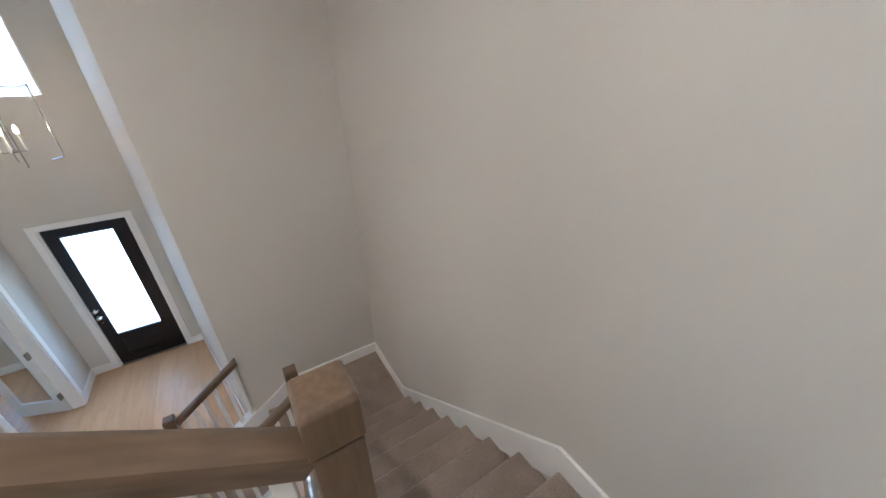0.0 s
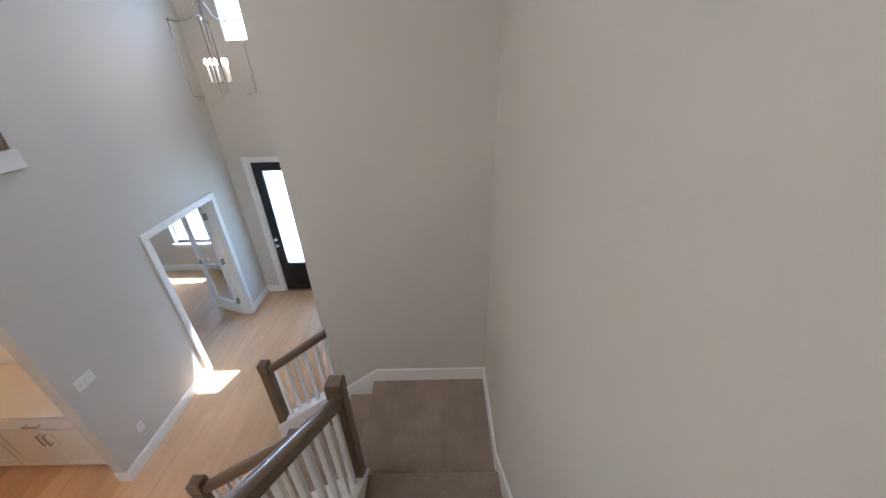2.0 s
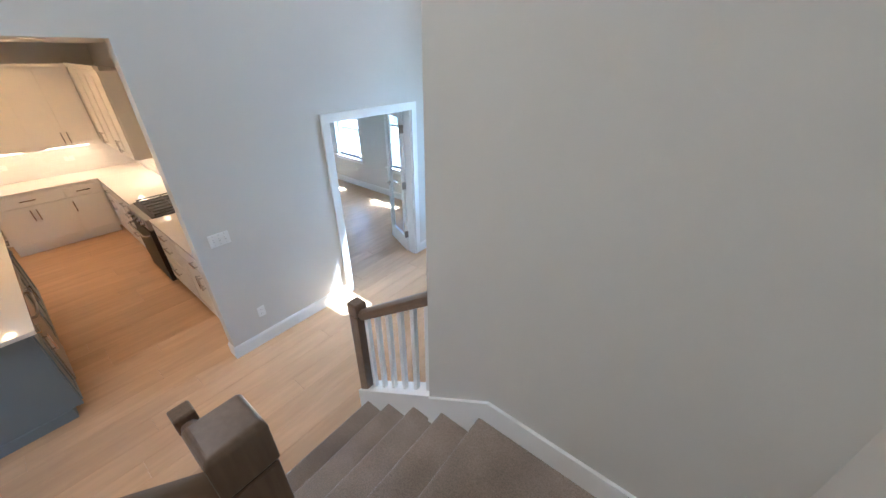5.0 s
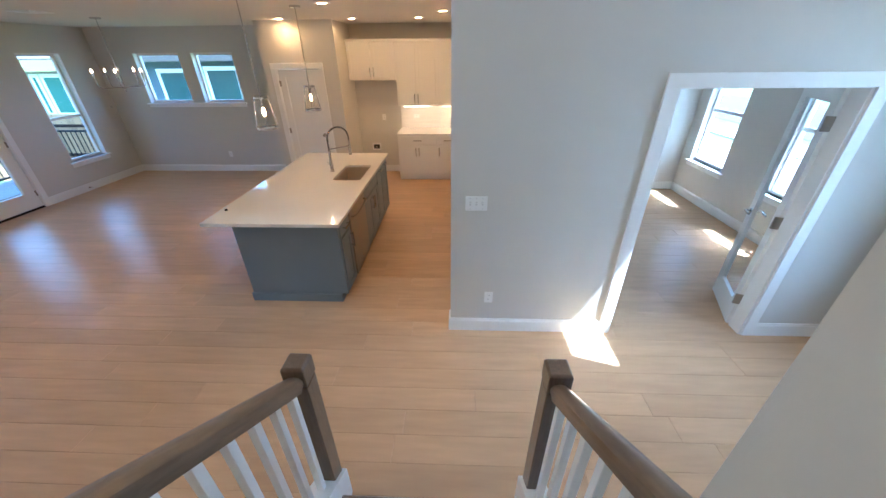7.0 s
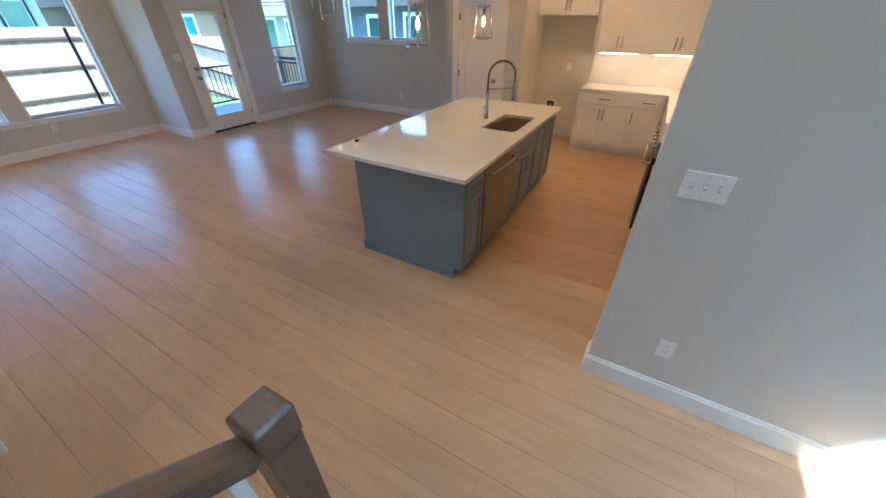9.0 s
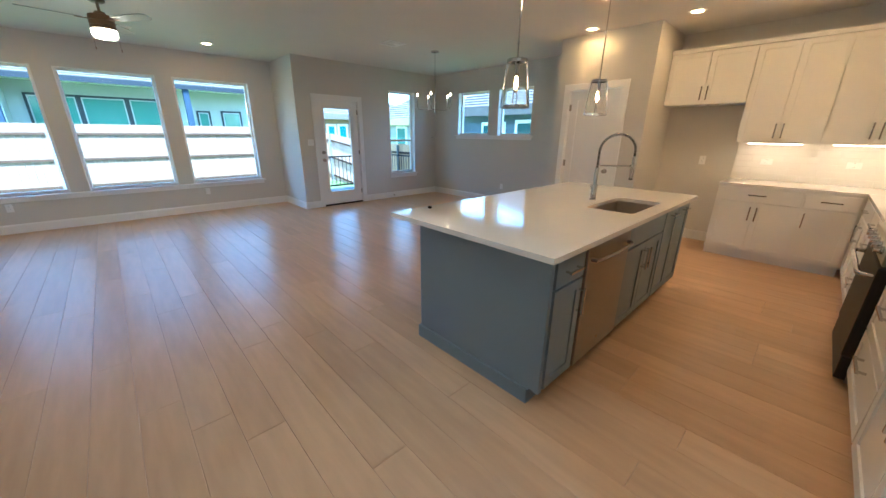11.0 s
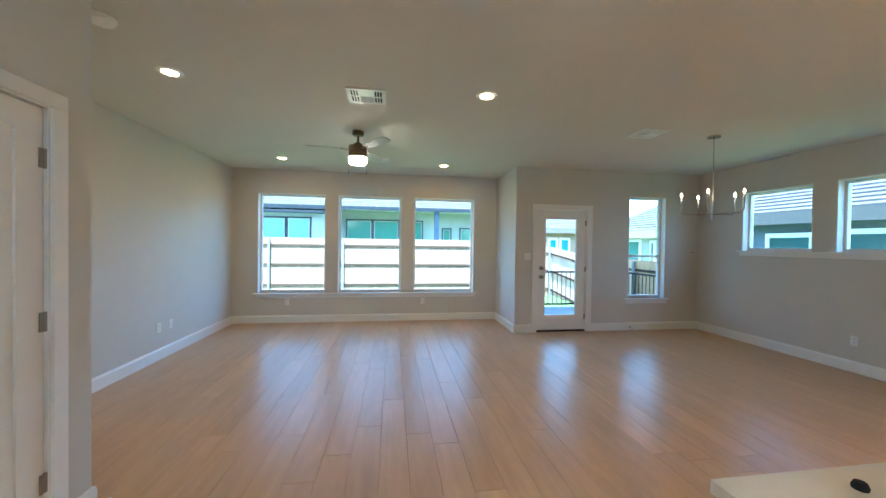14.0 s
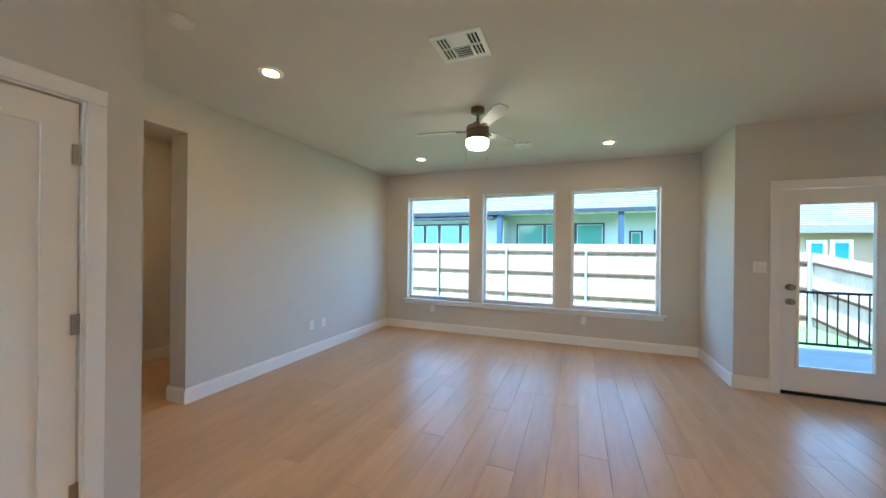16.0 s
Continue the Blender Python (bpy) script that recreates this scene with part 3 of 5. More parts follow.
for u0, u1, z0, z1 in ((-1.06, -1.035, 0.55, 2.26), (-0.485, -0.46, 0.55, 2.26), (-1.035, -0.485, 0.55, 0.575), (-1.035, -0.485, 2.235, 2.26)):
    part("glazing_bead", rbox(u0, u1, FY - 0.002, FY + 0.008, z0, z1, 0.002), BLACK, door)
for z in (0.94, 1.06):
    knob(door, (-0.405, FY, z), (0, 1, 0), CHROME, "door_knob" if z < 1 else "deadbolt")
bm = rod(bmesh.new(), (-0.405, FY, 0.84), (-0.405, FY + 0.012, 0.84), 0.012)
part("lock_button", bm, CHROME, door)
setting("threshold", rbox(-1.21, -0.36, -3.40, -3.235, 0.0, 0.018, 0.003), NICKEL, "metal door threshold", "threshold")

# half-lit patio door
door = thing("door_patio", "white patio door with a full glass light", "door", kind="structure")
PX0, PX1, PY = 1.985, 2.835, 7.10
part("leaf", wall_boxes(bmesh.new(), "y", PY - 0.045, PY, PX0, PX1, 0.03, 2.035, [(2.115, 2.675, 0.28, 1.89)]), TRIM, door)
pane = part("glass", rbox(2.114, 2.676, PY - 0.028, PY - 0.018, 0.279, 1.891, 0), GLASS, door)
pane.visible_shadow = False
for u0, u1, z0, z1 in ((2.095, 2.12, 0.26, 1.91), (2.67, 2.695, 0.26, 1.91), (2.12, 2.67, 0.26, 0.285), (2.12, 2.67, 1.885, 1.91)):
    part("glazing_bead", rbox(u0, u1, PY - 0.055, PY - 0.043, z0, z1, 0.003), TRIM, door)
knob(door, (2.045, PY - 0.045, 0.92), (0, -1, 0)), knob(door, (2.045, PY - 0.045, 1.065), (0, -1, 0), NICKEL, "deadbolt")
for z in (0.25, 1.05, 1.83):
    hinge(door, 2.85, PY - 0.05, z, "x")
setting("threshold", rbox(1.98, 2.84, 7.035, 7.19, 0.0, 0.028, 0.003), FASCIA, "dark metal door threshold", "threshold")

# pantry door, closet door
def shaker_door(name, label, x, y, turn, w, h):
    d = thing(name, label, "door", (x, y, 0.012), kind="structure")
    d.rotation_euler = (0, 0, radians(turn))
    part("leaf", panel_leaf(w, h, 0.036, [(0.115, w - 0.115, 0.22, h - 0.12)]), TRIM, d)
    return d


d = shaker_door("door_pantry", "white closed single-panel pantry door", 4.052, 3.026, -90, 0.702, 2.014)
knob(d, (0.64, 0.0, 0.94), (0, -1, 0))
for z in (0.25, 1.02, 1.80):
    hinge(d, 0.0, -0.004, z, "x")
d = shaker_door("door_closet", "white closed single-panel closet door", -1.975, 2.625, 90, 0.795, 2.014)
for z in (0.31, 1.05, 1.79):
    hinge(d, 0.80, -0.004, z, "x")

# two french doors swung open into the study
def french_door(x, y, turn):
    d = thing("door_study", "white glazed french door standing open into the study", "door", (x, y, 0.012), kind="structure")
    d.rotation_euler = (0, 0, radians(turn))
    w, h, t = 0.59, 2.015, 0.036
    part("leaf", wall_boxes(bmesh.new(), "y", -t / 2, t / 2, 0, w, 0, h, [(0.10, w - 0.10, 0.22, h - 0.11)]), TRIM, d)
    g = part("glass", rbox(0.099, w - 0.099, -0.004, 0.004, 0.219, h - 0.109, 0), GLASS, d)
    g.visible_shadow = False
    for s in (1, -1):
        bm = lathe([(0, 0), (0.026, 0), (0.026, 0.008), (0.010, 0.012), (0.009, 0.05), (0, 0.05)], 16)
        bm.transform(Matrix.Translation((w - 0.06, s * t / 2, 0.93)) @ Vector((0, s, 0)).to_track_quat("Z", "Y").to_matrix().to_4x4())
        rod(bm, (w - 0.06, s * (t / 2 + 0.045), 0.93), (w - 0.17, s * (t / 2 + 0.045), 0.93), 0.009)
        part("lever", bm, CHROME, d, "chrome lever handle", True)
    for z in (0.28, 1.03, 1.78):
        bm = bmesh.new()
        box(bm, -0.012, 0.004, -0.045, 0.045, z - 0.05, z + 0.05)
        part("hinge", bm, NICKEL, d, "brushed nickel hinge")
    return d


french_door(0.135, -2.60, -22)
french_door(0.135, -1.45, 88)


# ---------------------------------------------------------------- windows
def window(name, label, axis, p0, p1, side, a0, a1, z0, z1, rails=(), stool=True, jambs=0.02):
    """A white window in a wall between planes p0 and p1, whose room is on the given side: frame, sashes, panes, stool and apron."""
    w = thing(name, label, "window", kind="structure")
    mid = p1 - 0.034 if side < 0 else p0 + 0.034
    def put(n, u0, u1, q0, q1, b0, b1, mat=TRIM, r=0.003):
        return part(n, rbox(q0, q1, u0, u1, b0, b1, r) if axis == "x" else rbox(u0, u1, q0, q1, b0, b1, r), mat, w)
    e = 0.042
    for u0, u1, b0, b1 in ((a0, a0 + e, z0, z1), (a1 - e, a1, z0, z1), (a0 + e, a1 - e, z0, z0 + e), (a0 + e, a1 - e, z1 - e, z1)):
        put("window_frame", u0, u1, mid - 0.03, mid + 0.03, b0, b1)
    inner, outer = (p0, mid - 0.03) if side < 0 else (mid + 0.03, p1)
    for u0, u1, b0, b1 in ((a0, a0 + 0.012, z0, z1), (a1 - 0.012, a1, z0, z1), (a0 + 0.012, a1 - 0.012, z1 - 0.012, z1)):
        put("window_return", u0, u1, inner, outer, b0, b1, TRIM, 0.001)
    for z in rails:
        put("meeting_rail", a0 + e, a1 - e, mid - 0.02, mid + 0.02, z - 0.022, z + 0.022)
    g = put("pane", a0 + e, a1 - e, mid - 0.003, mid + 0.003, z0 + e, z1 - e, GLASS, 0)
    g.visible_shadow = False
    if stool:
        q0, q1 = (p0 - 0.045, mid - 0.03) if side < 0 else (mid + 0.03, p1 + 0.045)
        put("window_sill", a0 - 0.05, a1 + 0.05, q0, q1, z0 - 0.022, z0, TRIM)
        q0, q1 = (p0 - 0.018, p0) if side < 0 else (p1, p1 + 0.018)
        put("apron", a0 - 0.03, a1 + 0.03, q0, q1, z0 - 0.09, z0 - 0.022, TRIM)
    return w


for k, w in enumerate((W1, W2, W3)):
    window("window_%d" % (k + 1), "tall white-framed fixed window over the yard", "y", YL, YL + 0.16, -1, *w, *WZ, stool=False)
setting("window_stool", rbox(-2.82, 1.21, YL - 0.05, YL + 0.09, WZ[0] - 0.024, WZ[0], 0.004), TRIM, "long white window stool", "trim")
setting("window_apron", rbox(-2.79, 1.18, YL - 0.018, YL, WZ[0] - 0.085, WZ[0] - 0.024, 0.003), TRIM, "long white window apron", "trim")
window("window_4", "white double-hung window by the dining corner", "y", 7.03, 7.19, -1, 3.62, 4.33, 0.55, 2.31, (1.28,))
window("window_5", "small high white-framed dining window", "x", 4.98, 5.14, -1, 5.34, 6.25, 1.41, 2.30, stool=False)
window("window_6", "small high white-framed dining window", "x", 4.98, 5.14, -1, 4.28, 5.10, 1.41, 2.30, stool=False)
setting("window_stool", rbox(4.93, 5.07, 4.23, 6.30, 1.386, 1.41, 0.004), TRIM, "white window stool", "trim")
setting("window_apron", rbox(4.962, 4.98, 4.25, 6.28, 1.33, 1.386, 0.003), TRIM, "white window apron", "trim")
window("window_7", "high white-framed window above the entry door", "y", -3.40, -3.245, 1, -1.045, -0.505, 3.945, 5.40, stool=False)
window("window_8", "white double-hung study window", "y", -4.20, -4.05, 1, 1.22, 2.02, 0.62, 2.25, (1.42,))
window("window_9", "white double-hung study window", "y", -4.20, -4.05, 1, 2.84, 3.66, 0.62, 2.25, (1.42,))


# ---------------------------------------------------------------- kitchen
def bar_pull(parent, x, y, z, length, upright, mat=CHROME):
    """A square bar pull that stands out towards -y."""
    bm = bmesh.new()
    h = length / 2
    if upright:
        for s in (-1, 1):
            box(bm, x - 0.005, x + 0.005, y - 0.03, y, z + s * h * 0.8 - 0.005, z + s * h * 0.8 + 0.005)
        box(bm, x - 0.006, x + 0.006, y - 0.038, y - 0.027, z - h, z + h)
    else:
        for s in (-1, 1):
            box(bm, x + s * h * 0.8 - 0.005, x + s * h * 0.8 + 0.005, y - 0.03, y, z - 0.005, z + 0.005)
        box(bm, x - h, x + h, y - 0.038, y - 0.027, z - 0.006, z + 0.006)
    bmesh.ops.recalc_face_normals(bm, faces=bm.faces[:])
    return part("handle", bm, mat, parent, "polished chrome bar pull")


def shaker(parent, name, x0, x1, z0, z1, mat, pull=None, y=0.0, rail=0.058):
    """A framed front with a recessed panel; pull: (x, z, length, upright)."""
    g, t = 0.0032, 0.02
    bm = wall_boxes(bmesh.new(), "y", y - t, y, x0 + g, x1 - g, z0 + g, z1 - g, [(x0 + rail, x1 - rail, z0 + rail, z1 - rail)])
    box(bm, x0 + rail - 0.002, x1 - rail + 0.002, y - t + 0.009, y - 0.001, z0 + rail - 0.002, z1 - rail + 0.002)
    bmesh.ops.recalc_face_normals(bm, faces=bm.faces[:])
    d = part(name, bm, mat, parent)
    if pull:
        bar_pull(d, pull[0], y - t, pull[1], pull[2], pull[3])
    return d


def slab_front(parent, name, x0, x1, z0, z1, mat, pull=None, y=0.0):
    g = 0.0032
    d = part(name, rbox(x0 + g, x1 - g, y - 0.02, y, z0 + g, z1 - g, 0.002), mat, parent)
    if pull:
        bar_pull(d, pull[0], y - 0.02, pull[1], pull[2], pull[3])
    return d


def base_cabinet(label, x, y, turn, w, mat, plan, depth=0.60, h=0.88, group="base cabinets"):
    """plan: 'D2' drawer over two doors, 'D1' / 'D1r' drawer over one door, 'F2' false front over two doors, 'T2' two tall doors, 'DD' three drawers."""
    c = thing("base_cabinet", label, "cabinet", (x, y, 0), group)
    c.rotation_euler = (0, 0, radians(turn))
    part("body", rbox(0, w, 0.001, depth, 0.10, h if plan not in ("F2", "T2") else 0.66, 0.001), mat, c)
    part("toe_kick", rbox(0, w, 0.055, depth, 0.0, 0.10, 0), mat, c)
    top, low = h - 0.015, 0.115
    m = top - 0.16
    if plan[0] in "DF" and plan != "DD":
        slab_front(c, "drawer", 0.008, w - 0.008, m + 0.006, top, mat, (w / 2, m + 0.085, min(0.16, w * 0.45), False) if plan[0] == "D" else None)
        if plan[1] == "2":
            shaker(c, "door", 0.008, w / 2, low, m, mat, (w / 2 - 0.03, m - 0.13, 0.16, True))
            shaker(c, "door", w / 2, w - 0.008, low, m, mat, (w / 2 + 0.03, m - 0.13, 0.16, True))
        else:
            shaker(c, "door", 0.008, w - 0.008, low, m, mat, ((w - 0.036) if "r" in plan else 0.04, m - 0.13, 0.16, True))
    elif plan == "DD":
        cut = (top, m, (m + low) / 2, low)
        for k in range(3):
            (slab_front if k == 0 else shaker)(c, "drawer", 0.008, w - 0.008, cut[k + 1] + 0.006, cut[k], mat, (w / 2, cut[k] - 0.07, 0.20, False))
    else:
        shaker(c, "door", 0.008, w / 2, low, top, mat, (w / 4, top - 0.045, 0.14, False))
        shaker(c, "door", w / 2, w - 0.008, low, top, mat, (w * 0.75, top - 0.045, 0.14, False))
    return c


# island: cabinets facing the range, panelled back and ends, one quartz top
IX0, IX1, IY0 = 0.405, 2.80, 1.065
base_cabinet("blue-grey painted island cabinet with one drawer and door", IX0, IY0, 0, 0.315, GREY, "D1r", group="island cabinets")
base_cabinet("blue-grey painted sink cabinet with two doors", 1.335, IY0, 0, 0.765, GREY, "F2", group="island cabinets")
base_cabinet("blue-grey painted island cabinet with two tall doors", 2.10, IY0, 0, 0.70, GREY, "T2", group="island cabinets")
isl = thing("island_panelling", "blue-grey painted panelling round the kitchen island", "kitchen island", (0, 0, 0))
for xa, xb in ((0.385, 0.404), (2.801, 2.82)):
    bm = prism(bmesh.new(), [(1.12, 0.0), (2.05, 0.0), (2.05, 0.88), (IY0 - 0.012, 0.88), (IY0 - 0.012, 0.10), (1.12, 0.10)], "x", xa, xb)
    part("end_panel", bm, GREY, isl)
part("back_panel", rbox(0.405, 2.80, 2.03, 2.05, 0.0, 0.88, 0.003), GREY, isl)
part("core", rbox(0.405, 2.80, 1.67, 2.028, 0.0, 0.878, 0), GREY, isl)
part("base_moulding", rbox(0.370, 0.384, 1.12, 2.066, 0.0, 0.095, 0.004), GREY, isl)
part("base_moulding", rbox(0.384, 2.82, 2.051, 2.066, 0.0, 0.095, 0.004), GREY, isl)
part("corner_trim", rbox(0.376, 0.384, IY0 - 0.012, IY0 + 0.02, 0.10, 0.88, 0.001), GREY, isl)


def slab_hole(x0, x1, y0, y1, z0, z1, hole=None):
    """A stone slab with an optional rectangular cut-out."""
    bm = bmesh.new()
    if not hole:
        box(bm, x0, x1, y0, y1, z0, z1)
        bmesh.ops.recalc_face_normals(bm, faces=bm.faces[:])
        return bevel(bm, 0.004, 2)
    hx0, hx1, hy0, hy1 = hole
    o = [[(x0, y0), (x1, y0), (x1, y1), (x0, y1)], [(hx0, hy0), (hx1, hy0), (hx1, hy1), (hx0, hy1)]]
    v = [[[bm.verts.new((*p, z)) for p in ring] for ring in o] for z in (z0, z1)]
    for k in range(4):
        j = (k + 1) % 4
        bm.faces.new((v[1][0][k], v[1][0][j], v[1][1][j], v[1][1][k]))
        bm.faces.new((v[0][0][j], v[0][0][k], v[0][1][k], v[0][1][j]))
        bm.faces.new((v[0][0][k], v[0][0][j], v[1][0][j], v[1][0][k]))
        bm.faces.new((v[0][1][j], v[0][1][k], v[1][1][k], v[1][1][j]))
    bmesh.ops.recalc_face_normals(bm, faces=bm.faces[:])
    outer = [e for e in bm.edges if e.verts[0] in v[1][0] and e.verts[1] in v[1][0]]
    corners = [e for e in bm.edges if abs(e.verts[0].co.x - e.verts[1].co.x) < 1e-6 and abs(e.verts[0].co.y - e.verts[1].co.y) < 1e-6 and any(w in v[0][1] for w in e.verts)]
    bmesh.ops.bevel(bm, geom=corners, offset=0.045, segments=6, affect="EDGES", profile=0.5)
    return bm


SINK = (1.56, 2.22, 1.125, 1.475)
tagged(part("countertop", slab_hole(0.316, 2.885, 1.015, 2.29, 0.881, 0.912, SINK), QUARTZ), "polished white quartz island countertop with a sink cut-out", "countertop")
sink = thing("kitchen_sink", "stainless steel undermount sink in the island", "sink", (0, 0, 0))
bm = bmesh.new()
x0, x1, y0, y1 = SINK[0] - 0.01, SINK[1] + 0.01, SINK[2] - 0.01, SINK[3] + 0.01
for b in ((x0 - 0.01, x0, y0, y1, 0.68, 0.88), (x1, x1 + 0.01, y0, y1, 0.68, 0.88), (x0 - 0.01, x1 + 0.01, y0 - 0.01, y0, 0.68, 0.88), (x0 - 0.01, x1 + 0.01, y1, y1 + 0.01, 0.68, 0.88), (x0 - 0.01, x1 + 0.01, y0 - 0.01, y1 + 0.01, 0.67, 0.68)):
    box(bm, *b)
bmesh.ops.recalc_face_normals(bm, faces=bm.faces[:])
part("basin", bm, SINKSTEEL, sink)
part("drain", lathe([(0, 0.006), (0.035, 0.006), (0.045, 0.002), (0.045, 0)], 20, (1.89, 1.30, 0.68)), CHROME, sink, "", True)

# spring-neck tap
tap = thing("kitchen_tap", "polished chrome spring-neck kitchen tap", "tap", (1.915, 1.575, 0.912))
tap.rotation_euler = (0, 0, radians(45))
part("base", lathe([(0, 0), (0.028, 0), (0.028, 0.01), (0.022, 0.014), (0.022, 0.13), (0.016, 0.14), (0.016, 0.27), (0, 0.27)], 20), CHROME, tap, "", True)
arc = [Vector((0, 0, 0.27)), Vector((0, 0, 0.34))] + [Vector((0, -0.145 + 0.145 * math.cos(a), 0.40 + 0.135 * math.sin(a))) for a in [k * math.pi / 16 for k in range(17)]] + [Vector((0, -0.29, 0.35))]
part("neck", tube(arc, 0.0085, 8), CAST, tap, "black rubber hose", True)
coil, turns = [], 30
dense = []
for a, b in zip(arc, arc[1:]):
    dense += [a.lerp(b, k / 22) for k in range(22)]
for k, p in enumerate(dense):
    d = (dense[min(k + 1, len(dense) - 1)] - dense[max(k - 1, 0)]).normalized()
    u = Vector((1, 0, 0))
    v = d.cross(u)
    a = k / len(dense) * turns * math.tau
    coil.append(p + 0.0120 * (math.cos(a) * u + math.sin(a) * v))
part("spring", tube(coil, 0.0034, 6), CHROME, tap, "coiled chrome spring", True)
bm = rod(bmesh.new(), (0, -0.29, 0.36), (0, -0.29, 0.26), 0.013, 14)
rod(bm, (0, -0.29, 0.265), (0, -0.29, 0.185), 0.022, 16, 0.017)
head = part("spray_head", bm, CHROME, tap, "", True)
part("nozzle", rod(bmesh.new(), (0, -0.29, 0.186), (0, -0.29, 0.172), 0.016, 16), CAST, head, "black spray nozzle", True)
bm = rod(bmesh.new(), (0, 0, 0.285), (0, -0.275, 0.285), 0.007, 12)
rod(bm, (0, -0.29, 0.275), (0, -0.29, 0.297), 0.021, 16)
part("support_arm", bm, CHROME, tap, "", True)
bm = rod(bmesh.new(), (0.015, 0, 0.08), (0.05, 0, 0.085), 0.014, 14)
rod(bm, (0.05, 0, 0.085), (0.12, -0.01, 0.10), 0.006, 10)
part("lever", bm, CHROME, tap, "", True)
bm = lathe([(0, 0), (0.014, 0), (0.015, 0.006), (0.011, 0.016), (0, 0.018)], 14, (0.62, 2.22, 0.912))
tagged(part("plug_cap", bm, FASCIA, None, "", True), "small dark cap lying on the quartz countertop", "cap")

# dishwasher
dw = thing("dishwasher", "stainless steel dishwasher in the island", "dishwasher", (0.722, IY0, 0))
part("body", rbox(0.002, 0.61, 0.004, 0.58, 0.10, 0.875, 0.001), DARK, dw)
part("door", rbox(0.004, 0.607, -0.028, 0.003, 0.115, 0.868, 0.006), STEEL, dw, "brushed stainless front")
part("control_strip", rbox(0.004, 0.607, -0.024, 0.004, 0.868, 0.878, 0.001), DARK, dw)
part("toe_kick", rbox(0.004, 0.607, 0.05, 0.07, 0.0, 0.11, 0), DARK, dw)
bm = tube([(0.05, -0.028, 0.79), (0.05, -0.055, 0.79), (0.09, -0.07, 0.79), (0.30, -0.078, 0.79), (0.52, -0.07, 0.79), (0.56, -0.055, 0.79), (0.56, -0.028, 0.79)], 0.011, 10)
part("handle", bm, STEEL, dw, "bowed steel handle", True)
bm = rod(bmesh.new(), (0.30, -0.0285, 0.20), (0.30, -0.0275, 0.20), 0.012, 14)
part("badge", bm, CHROME, dw)

# back-wall base cabinets, range wall, worktops
base_cabinet("white shaker base cabinet with a wide drawer and two doors", 4.355, 1.10, -90, 0.76, CAB, "D2")
base_cabinet("white shaker base cabinet with a drawer and one door", 4.355, 0.34, -90, 0.42, CAB, "D1")
part_fill = rbox(4.375, 4.97, -0.10, -0.08, 0.1, 0.88, 0)
tagged(part("corner_filler", part_fill, CAB), "white corner filler panel between the base cabinets", "panel")
base_cabinet("white shaker base cabinet beside the range", 4.335, -0.115, 180, 0.83, CAB, "D2")
base_cabinet("white shaker base cabinet beside the range", 3.505, -0.115, 180, 0.83, CAB, "DD")
base_cabinet("white shaker base cabinet with three drawers", 1.895, -0.115, 180, 0.76, CAB, "DD")
base_cabinet("white shaker base cabinet with a drawer and two doors", 1.135, -0.115, 180, 0.99, CAB, "D2")
bm = slab_hole(4.33, 4.975, -0.745, 1.105, 0.881, 0.912)
tagged(part("countertop", bm, QUARTZ), "polished white quartz worktop along the back wall", "countertop")
tagged(part("countertop", slab_hole(0.122, 1.898, -0.745, -0.085, 0.881, 0.912), QUARTZ), "polished white quartz worktop beside the range", "countertop")
tagged(part("countertop", slab_hole(2.672, 4.329, -0.745, -0.085, 0.881, 0.912), QUARTZ), "polished white quartz worktop beside the range", "countertop")

rng = thing("range", "stainless steel gas range with a black glass oven door", "range", (2.668, -0.075, 0))
rng.rotation_euler = (0, 0, math.pi)
part("body", rbox(0.002, 0.762, 0.03, 0.66, 0.03, 0.90, 0.003), STEEL, rng)
part("oven_door", rbox(0.006, 0.758, -0.025, 0.03, 0.20, 0.76, 0.006), CAST, rng, "black glass oven door")
part("drawer", rbox(0.006, 0.758, -0.02, 0.03, 0.045, 0.19, 0.005), CAST, rng)
part("control_panel", rbox(0.004, 0.760, -0.02, 0.05, 0.77, 0.905, 0.008), STEEL, rng)
bm = tube([(0.05, -0.025, 0.70), (0.05, -0.07, 0.70), (0.08, -0.085, 0.70), (0.68, -0.085, 0.70), (0.71, -0.07, 0.70), (0.71, -0.025, 0.70)], 0.013, 12)
part("handle", bm, CHROME, rng, "polished tubular handle", True)
for k in range(5):
    bm = lathe([(0, 0), (0.024, 0), (0.024, 0.012), (0.019, 0.016), (0.018, 0.038), (0, 0.04)], 18)
    bm.transform(Matrix.Translation((0.11 + k * 0.135, -0.02, 0.84)) @ Vector((0, -1, 0)).to_track_quat("Z", "Y").to_matrix().to_4x4())
    part("knob", bm, CHROME, rng, "", True)
part("cooktop", rbox(0.004, 0.760, 0.05, 0.655, 0.905, 0.918, 0.003), CAST, rng)
for k in range(3):
    bm = bmesh.new()
    u = 0.02 + k * 0.245
    for v in (0.09, 0.34, 0.60):
        box(bm, u, u + 0.23, v, v + 0.012, 0.938, 0.95)
    for w in (0.0, 0.109, 0.218):
        box(bm, u + w, u + w + 0.012, 0.09, 0.612, 0.938, 0.95)
    for w in (0.0, 0.218):
        for v in (0.09, 0.60):
            box(bm, u + w, u + w + 0.012, v, v + 0.012, 0.918, 0.938)
    part("grate", bm, CAST, rng)
for u in (0.135, 0.625):
    for v in (0.2, 0.48):
        part("burner", lathe([(0, 0.016), (0.03, 0.016), (0.035, 0.008), (0.05, 0.006), (0.05, 0)], 18, (u, v, 0.918)), CAST, rng, "", True)


